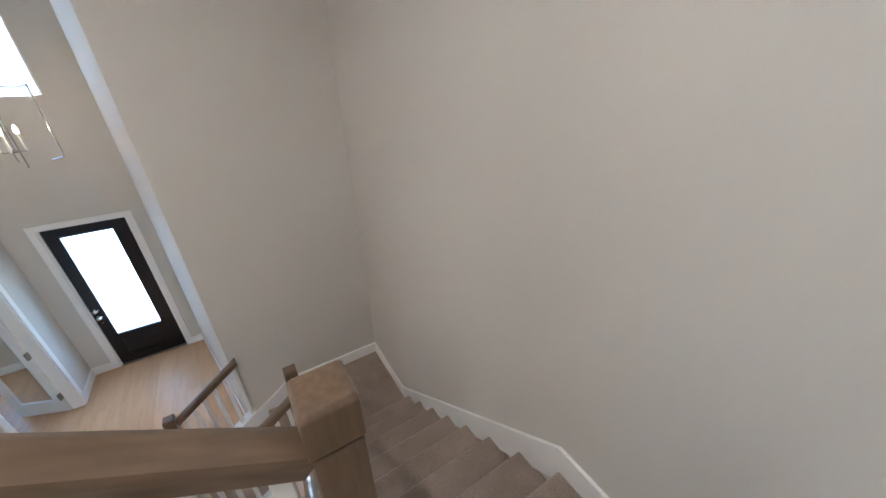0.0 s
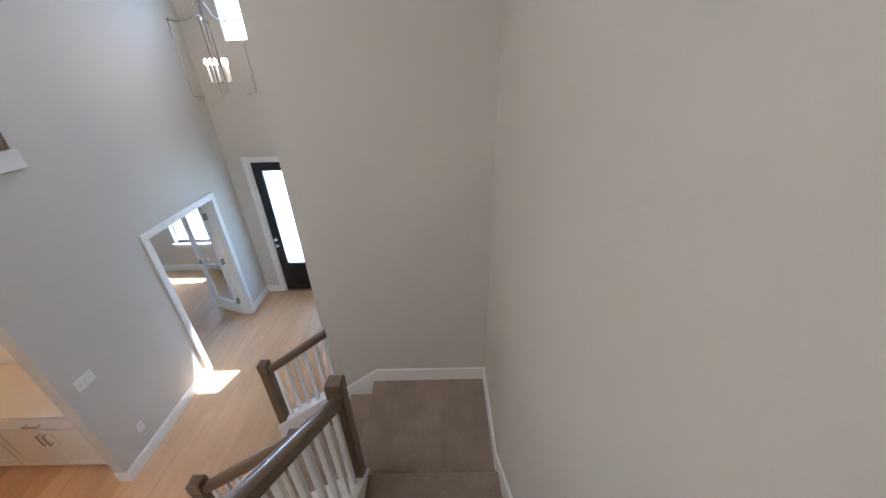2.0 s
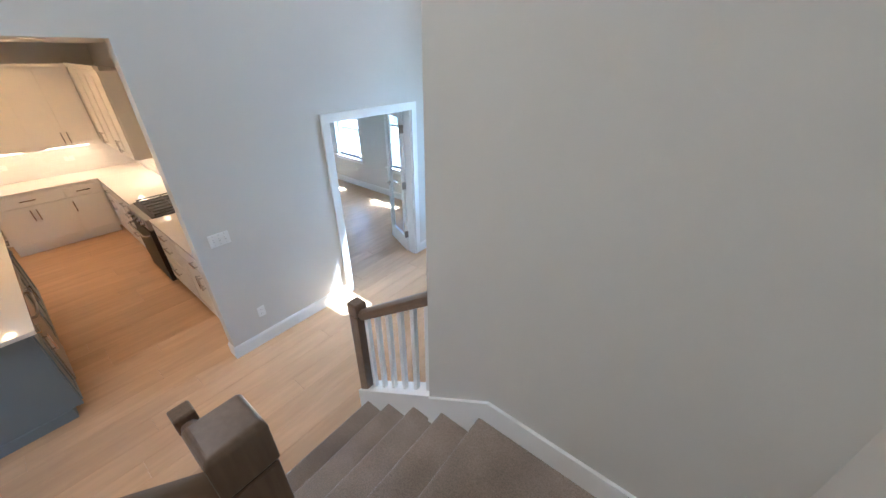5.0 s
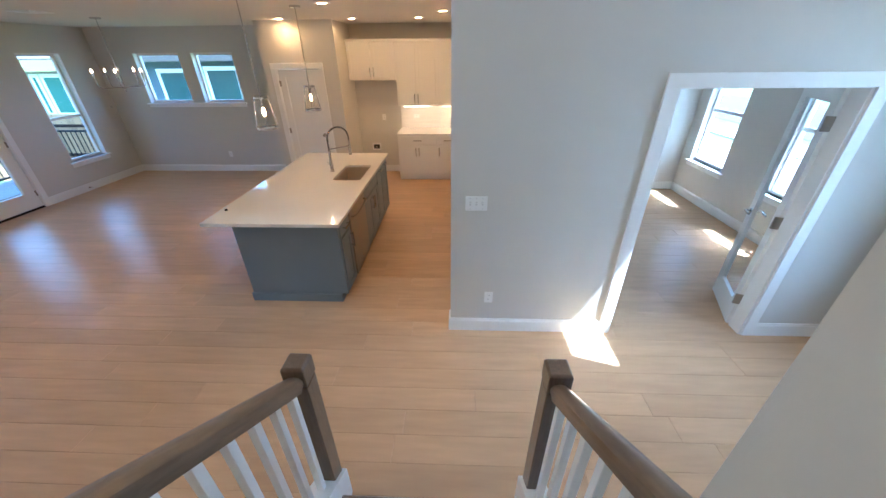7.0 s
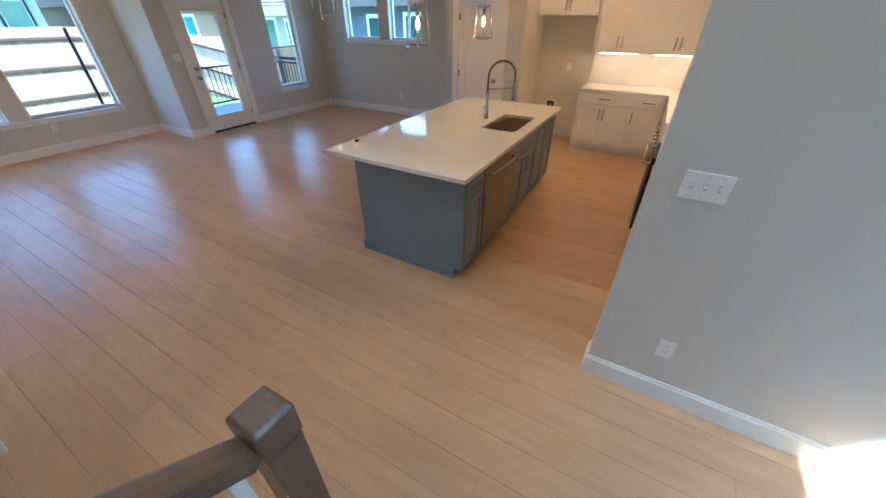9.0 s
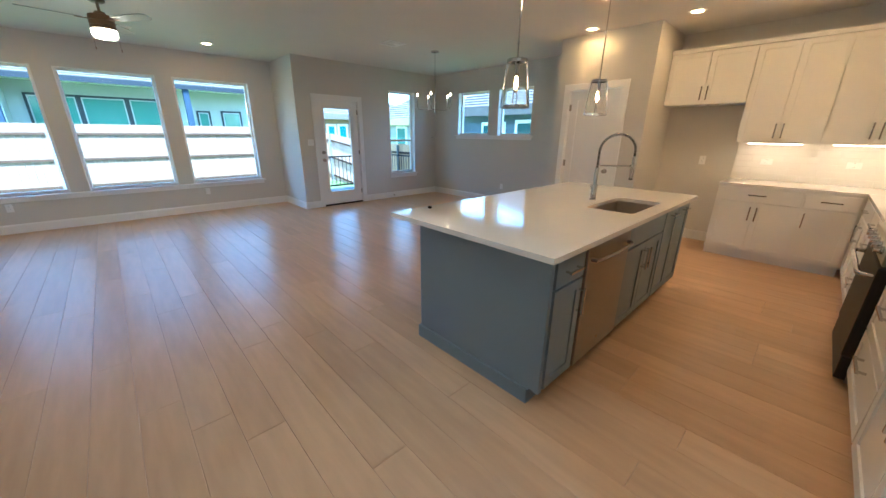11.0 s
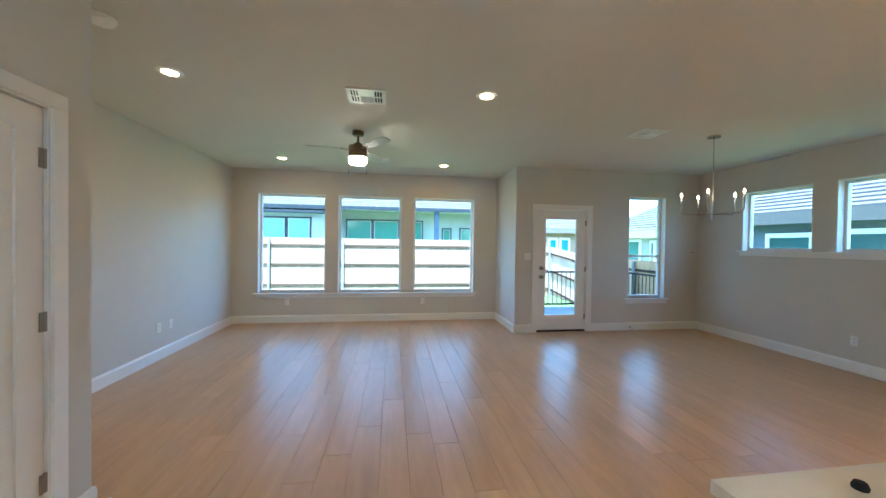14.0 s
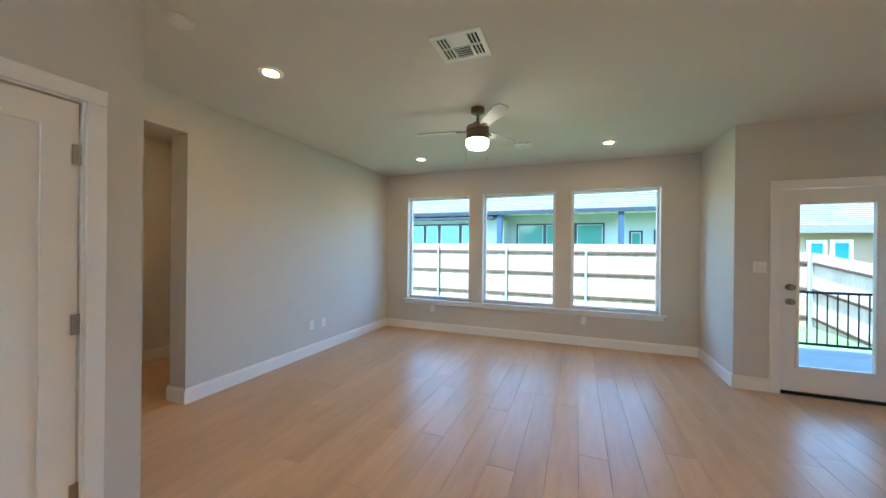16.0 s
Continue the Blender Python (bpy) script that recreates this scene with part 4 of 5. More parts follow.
def upper_cabinet(label, x, y, turn, w, z0, z1, doors=2, depth=0.345):
    c = thing("wall_cabinet", label, "cabinet", (x, y, z0), "wall cabinets")
    c.rotation_euler = (0, 0, radians(turn))
    h = z1 - z0
    part("body", rbox(0, w, 0.001, depth, 0, h, 0.001), CAB, c)
    for k in range(doors):
        u0, u1 = w * k / doors, w * (k + 1) / doors
        px = u1 - 0.032 if k == 0 else u0 + 0.032
        shaker(c, "door", u0 + 0.003, u1 - 0.003, 0.004, h - 0.004, CAB, (px, 0.13, 0.16, True))
    return c


UX, UT = 4.625, 2.43
upper_cabinet("white shaker wall cabinet above the refrigerator space", UX, 1.965, -90, 0.875, 1.82, UT)
upper_cabinet("tall white shaker wall cabinet with two doors", UX, 1.09, -90, 0.725, 1.37, UT)
upper_cabinet("tall white shaker wall cabinet with two doors", UX, 0.365, -90, 0.725, 1.37, UT)
upper_cabinet("tall white shaker wall cabinet on the range wall", UX - 0.01, -0.395, 180, 0.86, 1.37, UT)
upper_cabinet("tall white shaker wall cabinet on the range wall", UX - 0.87, -0.395, 180, 0.86, 1.37, UT)
bm = prism(bmesh.new(), [(UX + 0.01, UT), (UX - 0.03, UT), (UX - 0.045, UT + 0.035), (UX - 0.045, UT + 0.05), (UX + 0.01, UT + 0.05)], "y", -0.42, 1.965)
tagged(part("crown_moulding", bm, CAB), "white crown moulding on the wall cabinets", "moulding")
bm = prism(bmesh.new(), [(-0.40, UT), (-0.365, UT), (-0.35, UT + 0.035), (-0.35, UT + 0.05), (-0.40, UT + 0.05)], "x", 2.87, UX - 0.03)
tagged(part("crown_moulding", bm, CAB), "white crown moulding on the wall cabinets", "moulding")
for y0, y1 in ((0.50, 0.98), (-0.22, 0.26)):
    s = thing("under_cabinet_light", "lit warm strip light under the wall cabinet", "strip light", (0, 0, 0), "under-cabinet lights")
    part("housing", rbox(4.70, 4.76, y0 - 0.01, y1 + 0.01, 1.358, 1.369, 0.001), PLASTIC, s)
    part("diffuser", rbox(4.705, 4.755, y0, y1, 1.352, 1.358, 0.001), STRIP, s)
s = thing("under_cabinet_light", "lit warm strip light under the wall cabinet", "strip light", (0, 0, 0), "under-cabinet lights")
part("housing", rbox(3.0, 4.4, -0.52, -0.46, 1.358, 1.369, 0.001), PLASTIC, s)
part("diffuser", rbox(3.01, 4.39, -0.515, -0.465, 1.352, 1.358, 0.001), STRIP, s)


# ---------------------------------------------------------------- fixtures
def wall_plate(label, at, way, w, h, kind, group="wall plates"):
    """A white plate on a wall: at its middle, facing way; kind: number of toggles, or 0 for a socket."""
    t = thing("light_switch" if kind else "wall_socket", label, "light switch" if kind else "socket", at, group)
    t.rotation_euler = Vector(way).to_track_quat("-Y", "Z").to_euler()
    part("plate", rbox(-w / 2, w / 2, -0.007, -0.0005, -h / 2, h / 2, 0.003), PLASTIC, t)
    if kind:
        for k in range(kind):
            u = (k - (kind - 1) / 2) * 0.046
            part("toggle_slot", rbox(u - 0.0065, u + 0.0065, -0.0075, -0.0055, -0.0135, 0.0135, 0.0005), SLOT, t)
            bm = prism(bmesh.new(), [(-0.007, -0.006), (-0.021, 0.008), (-0.021, 0.014), (-0.007, 0.009)], "x", u - 0.0045, u + 0.0045)
            part("toggle", bm, PLASTIC, t)
            bm = bmesh.new()
            for z in (-0.042, 0.042):
                rod(bm, (u, -0.0075, z), (u, -0.0055, z), 0.0035, 10)
            part("screw", bm, SLOT, t)
    else:
        for s in (-1, 1):
            part("outlet", rbox(-0.016, 0.016, -0.008, -0.005, s * 0.021 - 0.014, s * 0.021 + 0.014, 0.003), PLASTIC, t)
            bm = bmesh.new()
            for q in (-0.006, 0.006):
                box(bm, q - 0.0012, q + 0.0012, -0.0086, -0.0078, s * 0.021 - 0.002, s * 0.021 + 0.007)
            part("slots", bm, DARK, t)
    return t


wall_plate("white three-toggle light switch plate on the wall", (0, -0.193, 1.252), (-1, 0, 0), 0.165, 0.115, 3)
wall_plate("white wall socket above the baseboard", (0, -0.331, 0.375), (-1, 0, 0), 0.072, 0.115, 0)
wall_plate("white two-toggle light switch by the patio door", (1.80, 7.03, 1.256), (0, -1, 0), 0.115, 0.115, 2)
wall_plate("white wall socket on the living room wall", (-3.18, 6.20, 0.385), (1, 0, 0), 0.072, 0.115, 0)
wall_plate("blank white cable plate on the living room wall", (-3.18, 6.42, 0.385), (1, 0, 0), 0.072, 0.115, 0)
wall_plate("white wall socket under the windows", (-2.26, YL, 0.37), (0, -1, 0), 0.072, 0.115, 0)
wall_plate("white wall socket under the windows", (0.167, YL, 0.37), (0, -1, 0), 0.072, 0.115, 0)
wall_plate("white wall socket in the refrigerator space", (4.98, 1.45, 1.12), (-1, 0, 0), 0.072, 0.115, 0)
wall_plate("white wall socket on the tiled backsplash", (4.966, 0.78, 1.14), (-1, 0, 0), 0.115, 0.072, 0)
wall_plate("white wall socket on the tiled backsplash", (4.966, 0.05, 1.14), (-1, 0, 0), 0.115, 0.072, 0)
wall_plate("white wall socket on the dining wall", (4.98, 4.9, 0.37), (-1, 0, 0), 0.072, 0.115, 0)
wb = thing("water_box", "white recessed water valve box in the refrigerator space", "valve box", (4.98, 1.66, 0.53))
part("frame", wall_boxes(bmesh.new(), "x", -0.008, -0.001, -0.09, 0.09, -0.07, 0.07, [(-0.065, 0.065, -0.045, 0.045)]), PLASTIC, wb)
part("recess", rbox(-0.003, -0.0005, -0.066, 0.066, -0.046, 0.046, 0), DARK, wb)
bm = rod(bmesh.new(), (-0.012, 0, -0.03), (-0.012, 0, 0.015), 0.01)
part("valve", bm, CHROME, wb, "", True)
for at, way in (((3.66, 7.013, 0.06), (0, -1, 0)), ((-1.943, 3.62, 0.07), (1, 0.3, 0))):
    st = thing("door_stop", "spring door stop on the baseboard", "door stop", at, "door stops")
    w = Vector(way).normalized()
    bm = rod(bmesh.new(), w * -0.002, w * 0.008, 0.014, 12)
    part("mount", bm, NICKEL, st, "", True)
    part("rod", rod(bmesh.new(), w * 0.006, w * 0.075, 0.005, 10), NICKEL, st, "", True)
    part("tip", rod(bmesh.new(), w * 0.072, w * 0.085, 0.009, 10), RUBBER, st, "", True)


cb = thing("cable_stub", "short dark cable end sticking out of the dining wall", "cable", (4.85, 7.03, 1.355))
part("cable", tube([(0, 0.001, 0), (0, -0.02, 0.002), (0.006, -0.035, -0.008)], 0.006, 8), CAST, cb, "", True)
part("collar", rod(bmesh.new(), (0, 0.0, 0), (0, -0.004, 0), 0.012, 14), PLASTIC, cb, "", True)


def downlight(x, y):
    t = thing("downlight", "lit recessed round ceiling downlight", "ceiling light", (x, y, CZ), "downlights")
    part("trim_ring", lathe([(0.050, -0.001), (0.056, -0.007), (0.085, -0.006), (0.088, 0.0), (0.050, 0.0)], 28), PLASTIC, t, "", True)
    part("lens", lathe([(0, -0.004), (0.0505, -0.004), (0.0505, -0.001), (0, -0.001)], 24), LED, t)
    return t


d0 = downlight(0.385, 4.53)
# The one at x -4.15 is unseen, added to brighten the side hall.
for x, y in ((-2.11, 4.55), (-2.10, 7.23), (0.415, 7.24), (-4.15, 4.55), (3.83, 2.725), (3.96, 1.615), (3.93, 0.57), (3.04, 0.163), (1.55, 0.165), (2.08, 1.44)):
    copy_thing(d0, pose(x, y, CZ))


def vent(x, y, w, d, label, turn=0):
    """A three-way register: slots along the two outer thirds, cross slats and a blank damper plate in the middle."""
    t = thing("ceiling_vent", label, "air vent", (x, y, CZ), "ceiling vents")
    t.rotation_euler = (0, 0, radians(turn))
    e, c = 0.09 * w, 0.17 * w
    fr = bmesh.new()
    for q in ((-w / 2, w / 2, -d / 2, -d / 2 + e), (-w / 2, w / 2, d / 2 - e, d / 2), (-w / 2, -w / 2 + e, -d / 2 + e, d / 2 - e), (w / 2 - e, w / 2, -d / 2 + e, d / 2 - e),
              (-c - 0.03 * w, -c, -d / 2 + e, d / 2 - e), (c, c + 0.03 * w, -d / 2 + e, d / 2 - e)):
        box(fr, *q, -0.012, -0.0005)
    bmesh.ops.recalc_face_normals(fr, faces=fr.faces[:])
    part("frame", fr, PLASTIC, t)
    part("backing", rbox(-w / 2 + e, w / 2 - e, -d / 2 + e, d / 2 - e, -0.002, -0.0006, 0), DARK, t)
    part("damper_plate", rbox(-c, c, -d / 2 + e, -0.02 * d, -0.010, -0.003, 0.001), PLASTIC, t)
    n = 5
    for k in range(n):
        v = -0.02 * d + (k + 0.62) * (0.52 * d - e) / n
        b = bmesh.new()
        box(b, -c, c, v - 0.0018, v + 0.0018, -0.011, -0.003)
        part("slat", b, PLASTIC, t)
    for sgn in (-1, 1):
        lo, hi = c + 0.03 * w, w / 2 - e
        b = bmesh.new()
        u0, u1 = sorted((sgn * lo, sgn * hi))
        box(b, u0, u1, -0.015 * d, 0.015 * d, -0.011, -0.003)
        part("crossbar", b, PLASTIC, t)
        for k in range(4):
            u = sgn * (lo + k * (hi - lo) / 3)
            b = bmesh.new()
            box(b, u - 0.0038, u + 0.0038, -d / 2 + e, d / 2 - e, -0.011, -0.003)
            part("slat", b, PLASTIC, t)
    return t


vent(-0.645, 4.715, 0.33, 0.30, "white slatted square ceiling air vent")
vent(2.44, 5.16, 0.30, 0.30, "white slatted ceiling air vent by the dining area", 90)
vent(-0.585, 7.005, 0.20, 0.20, "small white slatted ceiling air vent")
vent(0.956, 0.50, 0.20, 0.12, "small white slatted kitchen ceiling vent")
vent(0.958, 0.76, 0.20, 0.12, "small white slatted kitchen ceiling vent")
sm = thing("smoke_detector", "round white smoke detector on the ceiling", "smoke detector", (-2.10, 3.905, CZ))
part("base", lathe([(0.0, 0), (0.07, 0), (0.07, -0.012), (0, -0.012)], 28), PLASTIC, sm, "", True)
part("cover", lathe([(0.062, -0.012), (0.060, -0.028), (0.045, -0.036), (0, -0.038)], 28), PLASTIC, sm, "", True)


def candle_bulb(parent, at, h=0.065, r=0.016, mat=BULB):
    return part("bulb", lathe([(0, 0), (r * 0.6, 0), (r, h * 0.35), (r * 0.85, h * 0.6), (r * 0.3, h * 0.92), (0, h)], 14, at), mat, parent, "glowing candle bulb", True)


def pendant(x, y):
    t = thing("pendant_light", "tapered clear glass pendant on a chrome stem", "pendant light", (x, y, CZ), "island pendants")
    part("canopy", lathe([(0, 0), (0.062, 0), (0.062, -0.022), (0.02, -0.028), (0, -0.028)], 24), CHROME, t, "", True)
    bm = rod(bmesh.new(), (0, 0, -0.02), (0, 0, -0.83), 0.005, 10)
    for z in (-0.30, -0.44, -0.58, -0.72):
        rod(bm, (0, 0, z), (0, 0, z - 0.02), 0.0075, 10)
    part("stem", bm, CHROME, t, "", True)
    part("top_cap", lathe([(0, -0.822), (0.060, -0.822), (0.067, -0.828), (0.067, -0.845), (0.062, -0.845), (0.062, -0.836), (0, -0.832)], 28), CHROME, t, "", True)
    g = part("glass_shade", lathe([(0.063, -0.838), (0.095, -1.112), (0.092, -1.112), (0.060, -0.838)], 32), LAMPGLASS, t, "clear seeded glass shade", True)
    g.visible_shadow = False
    part("bottom_ring", lathe([(0.091, -1.103), (0.099, -1.103), (0.100, -1.120), (0.090, -1.120), (0.091, -1.103)], 32), CHROME, t, "", True)
    part("socket", lathe([(0, -0.832), (0.016, -0.832), (0.016, -0.91), (0, -0.91)], 16), CHROME, t, "", True)
    b = part("bulb", lathe([(0, -0.91), (0.012, -0.915), (0.024, -0.96), (0.023, -0.99), (0.010, -1.02), (0, -1.025)], 16), AMBERGLASS, t, "amber glass filament bulb", True)
    b.visible_shadow = False
    part("filament", lathe([(0, -0.925), (0.007, -0.93), (0.012, -0.965), (0.008, -0.998), (0, -1.004)], 10), FILAMENT, b, "glowing filament", True)
    bm = bmesh.new()
    for k in range(4):
        a = k * math.pi / 2 + 0.5
        rod(bm, (0.065 * math.cos(a), 0.065 * math.sin(a), -0.84), (0.097 * math.cos(a), 0.097 * math.sin(a), -1.11), 0.003, 6)
    part("cage_rods", bm, CHROME, t, "", True)
    return t


# Unseen light added on the upper ceiling to brighten the stairwell.
def hall_fill_light(x, y):
    t = thing("downlight", "unseen fill light added on the upper hall ceiling", "ceiling light", (x, y, TOP), "upper downlights")
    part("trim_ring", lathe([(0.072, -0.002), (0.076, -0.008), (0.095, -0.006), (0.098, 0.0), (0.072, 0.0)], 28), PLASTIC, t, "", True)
    part("lens", lathe([(0, -0.004), (0.073, -0.004), (0.073, -0.001), (0, -0.001)], 24), HALL_FILL, t)
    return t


h0 = hall_fill_light(-2.2, 3.05)
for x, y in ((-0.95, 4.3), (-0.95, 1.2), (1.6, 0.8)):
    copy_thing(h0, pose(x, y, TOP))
p = pendant(1.03, 1.815)
copy_thing(p, pose(2.28, 1.825, CZ))

# dining chandelier
ch = thing("chandelier", "polished nickel dining chandelier with lit candle bulbs", "chandelier", (3.25, 5.11, CZ))
part("canopy", lathe([(0, 0), (0.065, 0), (0.065, -0.018), (0, -0.022)], 24), CHROME, ch, "", True)
bm = rod(bmesh.new(), (0, 0, -0.01), (0, 0, -0.95), 0.006, 10)
rod(bm, (0, 0, -0.60), (0, 0, -0.97), 0.012, 12)
part("stem", bm, CHROME, ch, "", True)
for k in range(5):
    a = k * math.tau / 5
    c, s = math.cos(a), math.sin(a)
    pts = [(0.01 * c, 0.01 * s, -0.90)] + [((0.24 + 0.06 * math.sin(b)) * c, (0.24 + 0.06 * math.sin(b)) * s, -0.84 - 0.06 * math.cos(b)) for b in [j * math.pi / 12 for j in range(7)]] + [(0.30 * c, 0.30 * s, -0.80)]
    part("arm", tube(pts, 0.006, 8), CHROME, ch, "", True)
    part("candle_sleeve", rod(bmesh.new(), (0.30 * c, 0.30 * s, -0.80), (0.30 * c, 0.30 * s, -0.69), 0.011, 12), CHROME, ch, "", True)
    candle_bulb(ch, (0.30 * c, 0.30 * s, -0.69), 0.05, 0.012)

# foyer lantern: four tall corner bars hung from a yoke, and a ring of candles inside
lt = thing("lantern_chandelier", "open polished nickel foyer lantern with lit candles", "chandelier", (-0.96, -2.10, TOP))
part("canopy", lathe([(0, 0), (0.07, 0), (0.07, -0.02), (0, -0.03)], 24), CHROME, lt, "", True)
LB, LR = 3.40 - TOP, 0.30
for k in range(26):
    z = -0.03 - k * (-LB - 0.84) / 26
    ring = [(0.009 * math.cos(a) * (k % 2), 0.009 * math.cos(a) * ((k + 1) % 2), z - 0.028 + 0.032 * math.sin(a)) for a in [j * math.tau / 10 for j in range(11)]]
    part("chain_link", tube(ring, 0.0025, 6), CHROME, lt, "", True)
part("stem", rod(bmesh.new(), (0, 0, LB + 0.84), (0, 0, LB + 0.14), 0.006, 10), CHROME, lt, "", True)
for k in range(4):
    a = radians(113) + k * math.pi / 2
    c, q = math.cos(a), math.sin(a)
    part("cage_bar", tube([(LR * c, LR * q, LB + 0.68), (LR * c, LR * q, LB + 0.03), ((LR - 0.01) * c, (LR - 0.01) * q, LB + 0.012), ((LR - 0.10) * c, (LR - 0.10) * q, LB)], 0.0065, 8), CHROME, lt, "", True)
    pts = [(0.005 * c, 0.005 * q, LB + 0.83), (0.04 * c, 0.04 * q, LB + 0.815), (0.065 * c, 0.065 * q, LB + 0.77), (0.085 * c, 0.085 * q, LB + 0.71), (0.14 * c, 0.14 * q, LB + 0.675), (0.22 * c, 0.22 * q, LB + 0.665), (LR * c, LR * q, LB + 0.68)]
    part("yoke_arm", tube(pts, 0.006, 8), CHROME, lt, "", True)
    part("corner_knuckle", lathe([(0, -0.012), (0.010, -0.010), (0.012, 0), (0.010, 0.010), (0, 0.012)], 12, (LR * c, LR * q, LB + 0.68)), CHROME, lt, "", True)
part("hub", lathe([(0, 0), (0.016, 0.004), (0.020, 0.02), (0.016, 0.036), (0, 0.04)], 16, (0, 0, LB + 0.105)), CHROME, lt, "", True)
for k in range(5):
    a = k * math.tau / 5 + 0.3
    x, y = 0.095 * math.cos(a), 0.095 * math.sin(a)
    part("candle_arm", tube([(0, 0, LB + 0.12), (x * 0.8, y * 0.8, LB + 0.118), (x, y, LB + 0.135)], 0.005, 8), CHROME, lt, "", True)
    part("candle_sleeve", rod(bmesh.new(), (x, y, LB + 0.13), (x, y, LB + 0.29), 0.011, 12), TRIM, lt, "", True)
    candle_bulb(lt, (x, y, LB + 0.29), 0.06, 0.015, LANTERN_BULB)

# ceiling fan
fan = thing("ceiling_fan", "brushed bronze ceiling fan with three pale blades and a lit lamp", "ceiling fan", (-0.815, 5.72, CZ))
part("canopy", lathe([(0, 0), (0.065, 0), (0.065, -0.045), (0.05, -0.055), (0, -0.055)], 28), BRONZE, fan, "", True)
part("downrod", rod(bmesh.new(), (0, 0, -0.05), (0, 0, -0.16), 0.013, 12), BRONZE, fan, "", True)
part("motor", lathe([(0, -0.13), (0.04, -0.135), (0.055, -0.16), (0.10, -0.17), (0.105, -0.18), (0.105, -0.215), (0.098, -0.22), (0.105, -0.225), (0.105, -0.26), (0.098, -0.265), (0.105, -0.27), (0.105, -0.30), (0, -0.30)], 32), BRONZE, fan, "", True)
part("light_shade", lathe([(0.100, -0.30), (0.104, -0.305), (0.104, -0.35), (0.085, -0.375), (0, -0.38)], 32), FANLIGHT, fan, "glowing frosted lamp", True)
for k in range(3):
    a = radians(66 + 120 * k)
    bm = prism(bmesh.new(), [(0.16, -0.045), (0.50, -0.062), (0.56, -0.058), (0.59, -0.03), (0.59, 0.03), (0.56, 0.058), (0.50, 0.062), (0.16, 0.045)], "z", -0.004, 0.004)
    bm.transform(Matrix.Rotation(a, 4, "Z") @ Matrix.Translation((0, 0, -0.205)) @ Matrix.Rotation(radians(-11), 4, "X"))
    part("blade", bm, BLADE, fan, "pale grey blade")
    bm = rbox(0.09, 0.20, -0.02, 0.02, -0.006, 0.004, 0.002)
    bm.transform(Matrix.Rotation(a, 4, "Z") @ Matrix.Translation((0, 0, -0.212)) @ Matrix.Rotation(radians(-11), 4, "X"))
    part("blade_iron", bm, BRONZE, fan)
for x in (-0.10, 0.10):
    bm = rod(bmesh.new(), (x, -0.03, -0.29), (x, -0.03, -0.47), 0.0015, 6)
    rod(bm, (x, -0.03, -0.47), (x, -0.03, -0.495), 0.005, 8)
    part("pull_chain", bm, BRONZE, fan, "", True)


# ---------------------------------------------------------------- outside
GZ = -0.45
bm = bmesh.new()
box(bm, -400, 400, -400, 400, GZ - 0.3, GZ)
setting("ground", bm, GRASS, "mown green lawn", "lawn")
setting("patio_slab", rbox(1.75, 5.3, 7.19, 9.6, GZ, -0.06, 0.01), PATIO, "pale concrete patio slab", "patio")
setting("porch_slab", rbox(-3.0, 0.12, -6.2, -3.40, GZ, -0.04, 0.01), CONC, "pale concrete front porch", "porch")
setting("porch_roof", rbox(-3.2, -0.03, -4.55, -3.40, 2.75, 2.95, 0), TRIM, "white porch roof", "roof")
# Unseen overhang, its depth chosen to cut the study's sun patches.
setting("eave", rbox(0.12, 4.4, -4.72, -4.20, 2.42, 2.6, 0), TRIM, "unseen white roof overhang shading the study windows", "roof")
# Unseen overhang added so the heightened window keeps its short sun patch.
setting("eave_upper", rbox(-3.9, 3.3, -3.70, -3.40, 5.62, 5.8, 0), TRIM, "unseen overhang added to trim sun at the high window", "roof")
setting("driveway", rbox(-2.9, 9.0, -9.55, -4.75, GZ - 0.02, GZ + 0.03, 0.01), CONC, "pale concrete driveway before the house", "driveway")
setting("patio_roof", rbox(1.75, 5.6, 7.2, 9.5, 2.78, 2.95, 0), TRIM, "white patio roof", "roof")
bm = bmesh.new()
box(bm, -4.95, -3.74, 3.4, 8.3, CZ + 0.03, CZ + 0.2), box(bm, -3.74, 1.75, 6.05, 8.3, CZ + 0.03, CZ + 0.2), box(bm, 3.15, 5.2, -0.9, 7.2, CZ + 0.03, CZ + 0.2), box(bm, 0.12, 4.1, -4.2, -3.4, CZ + 0.03, CZ + 0.2), box(bm, 3.15, 4.1, -3.4, -0.9, CZ + 0.03, CZ + 0.2), box(bm, 1.75, 3.15, 6.05, 7.2, CZ + 0.03, CZ + 0.2)
setting("roof_deck", bm, ROOF, "low roof over the ground floor", "roof")
setting("street", rbox(-60, 60, -19, -12, GZ - 0.02, GZ + 0.01, 0), ASPHALT, "grey asphalt street", "road")
setting("pavement", rbox(-60, 60, -11, -9.6, GZ - 0.02, GZ + 0.06, 0.01), CONC, "pale concrete pavement", "pavement")


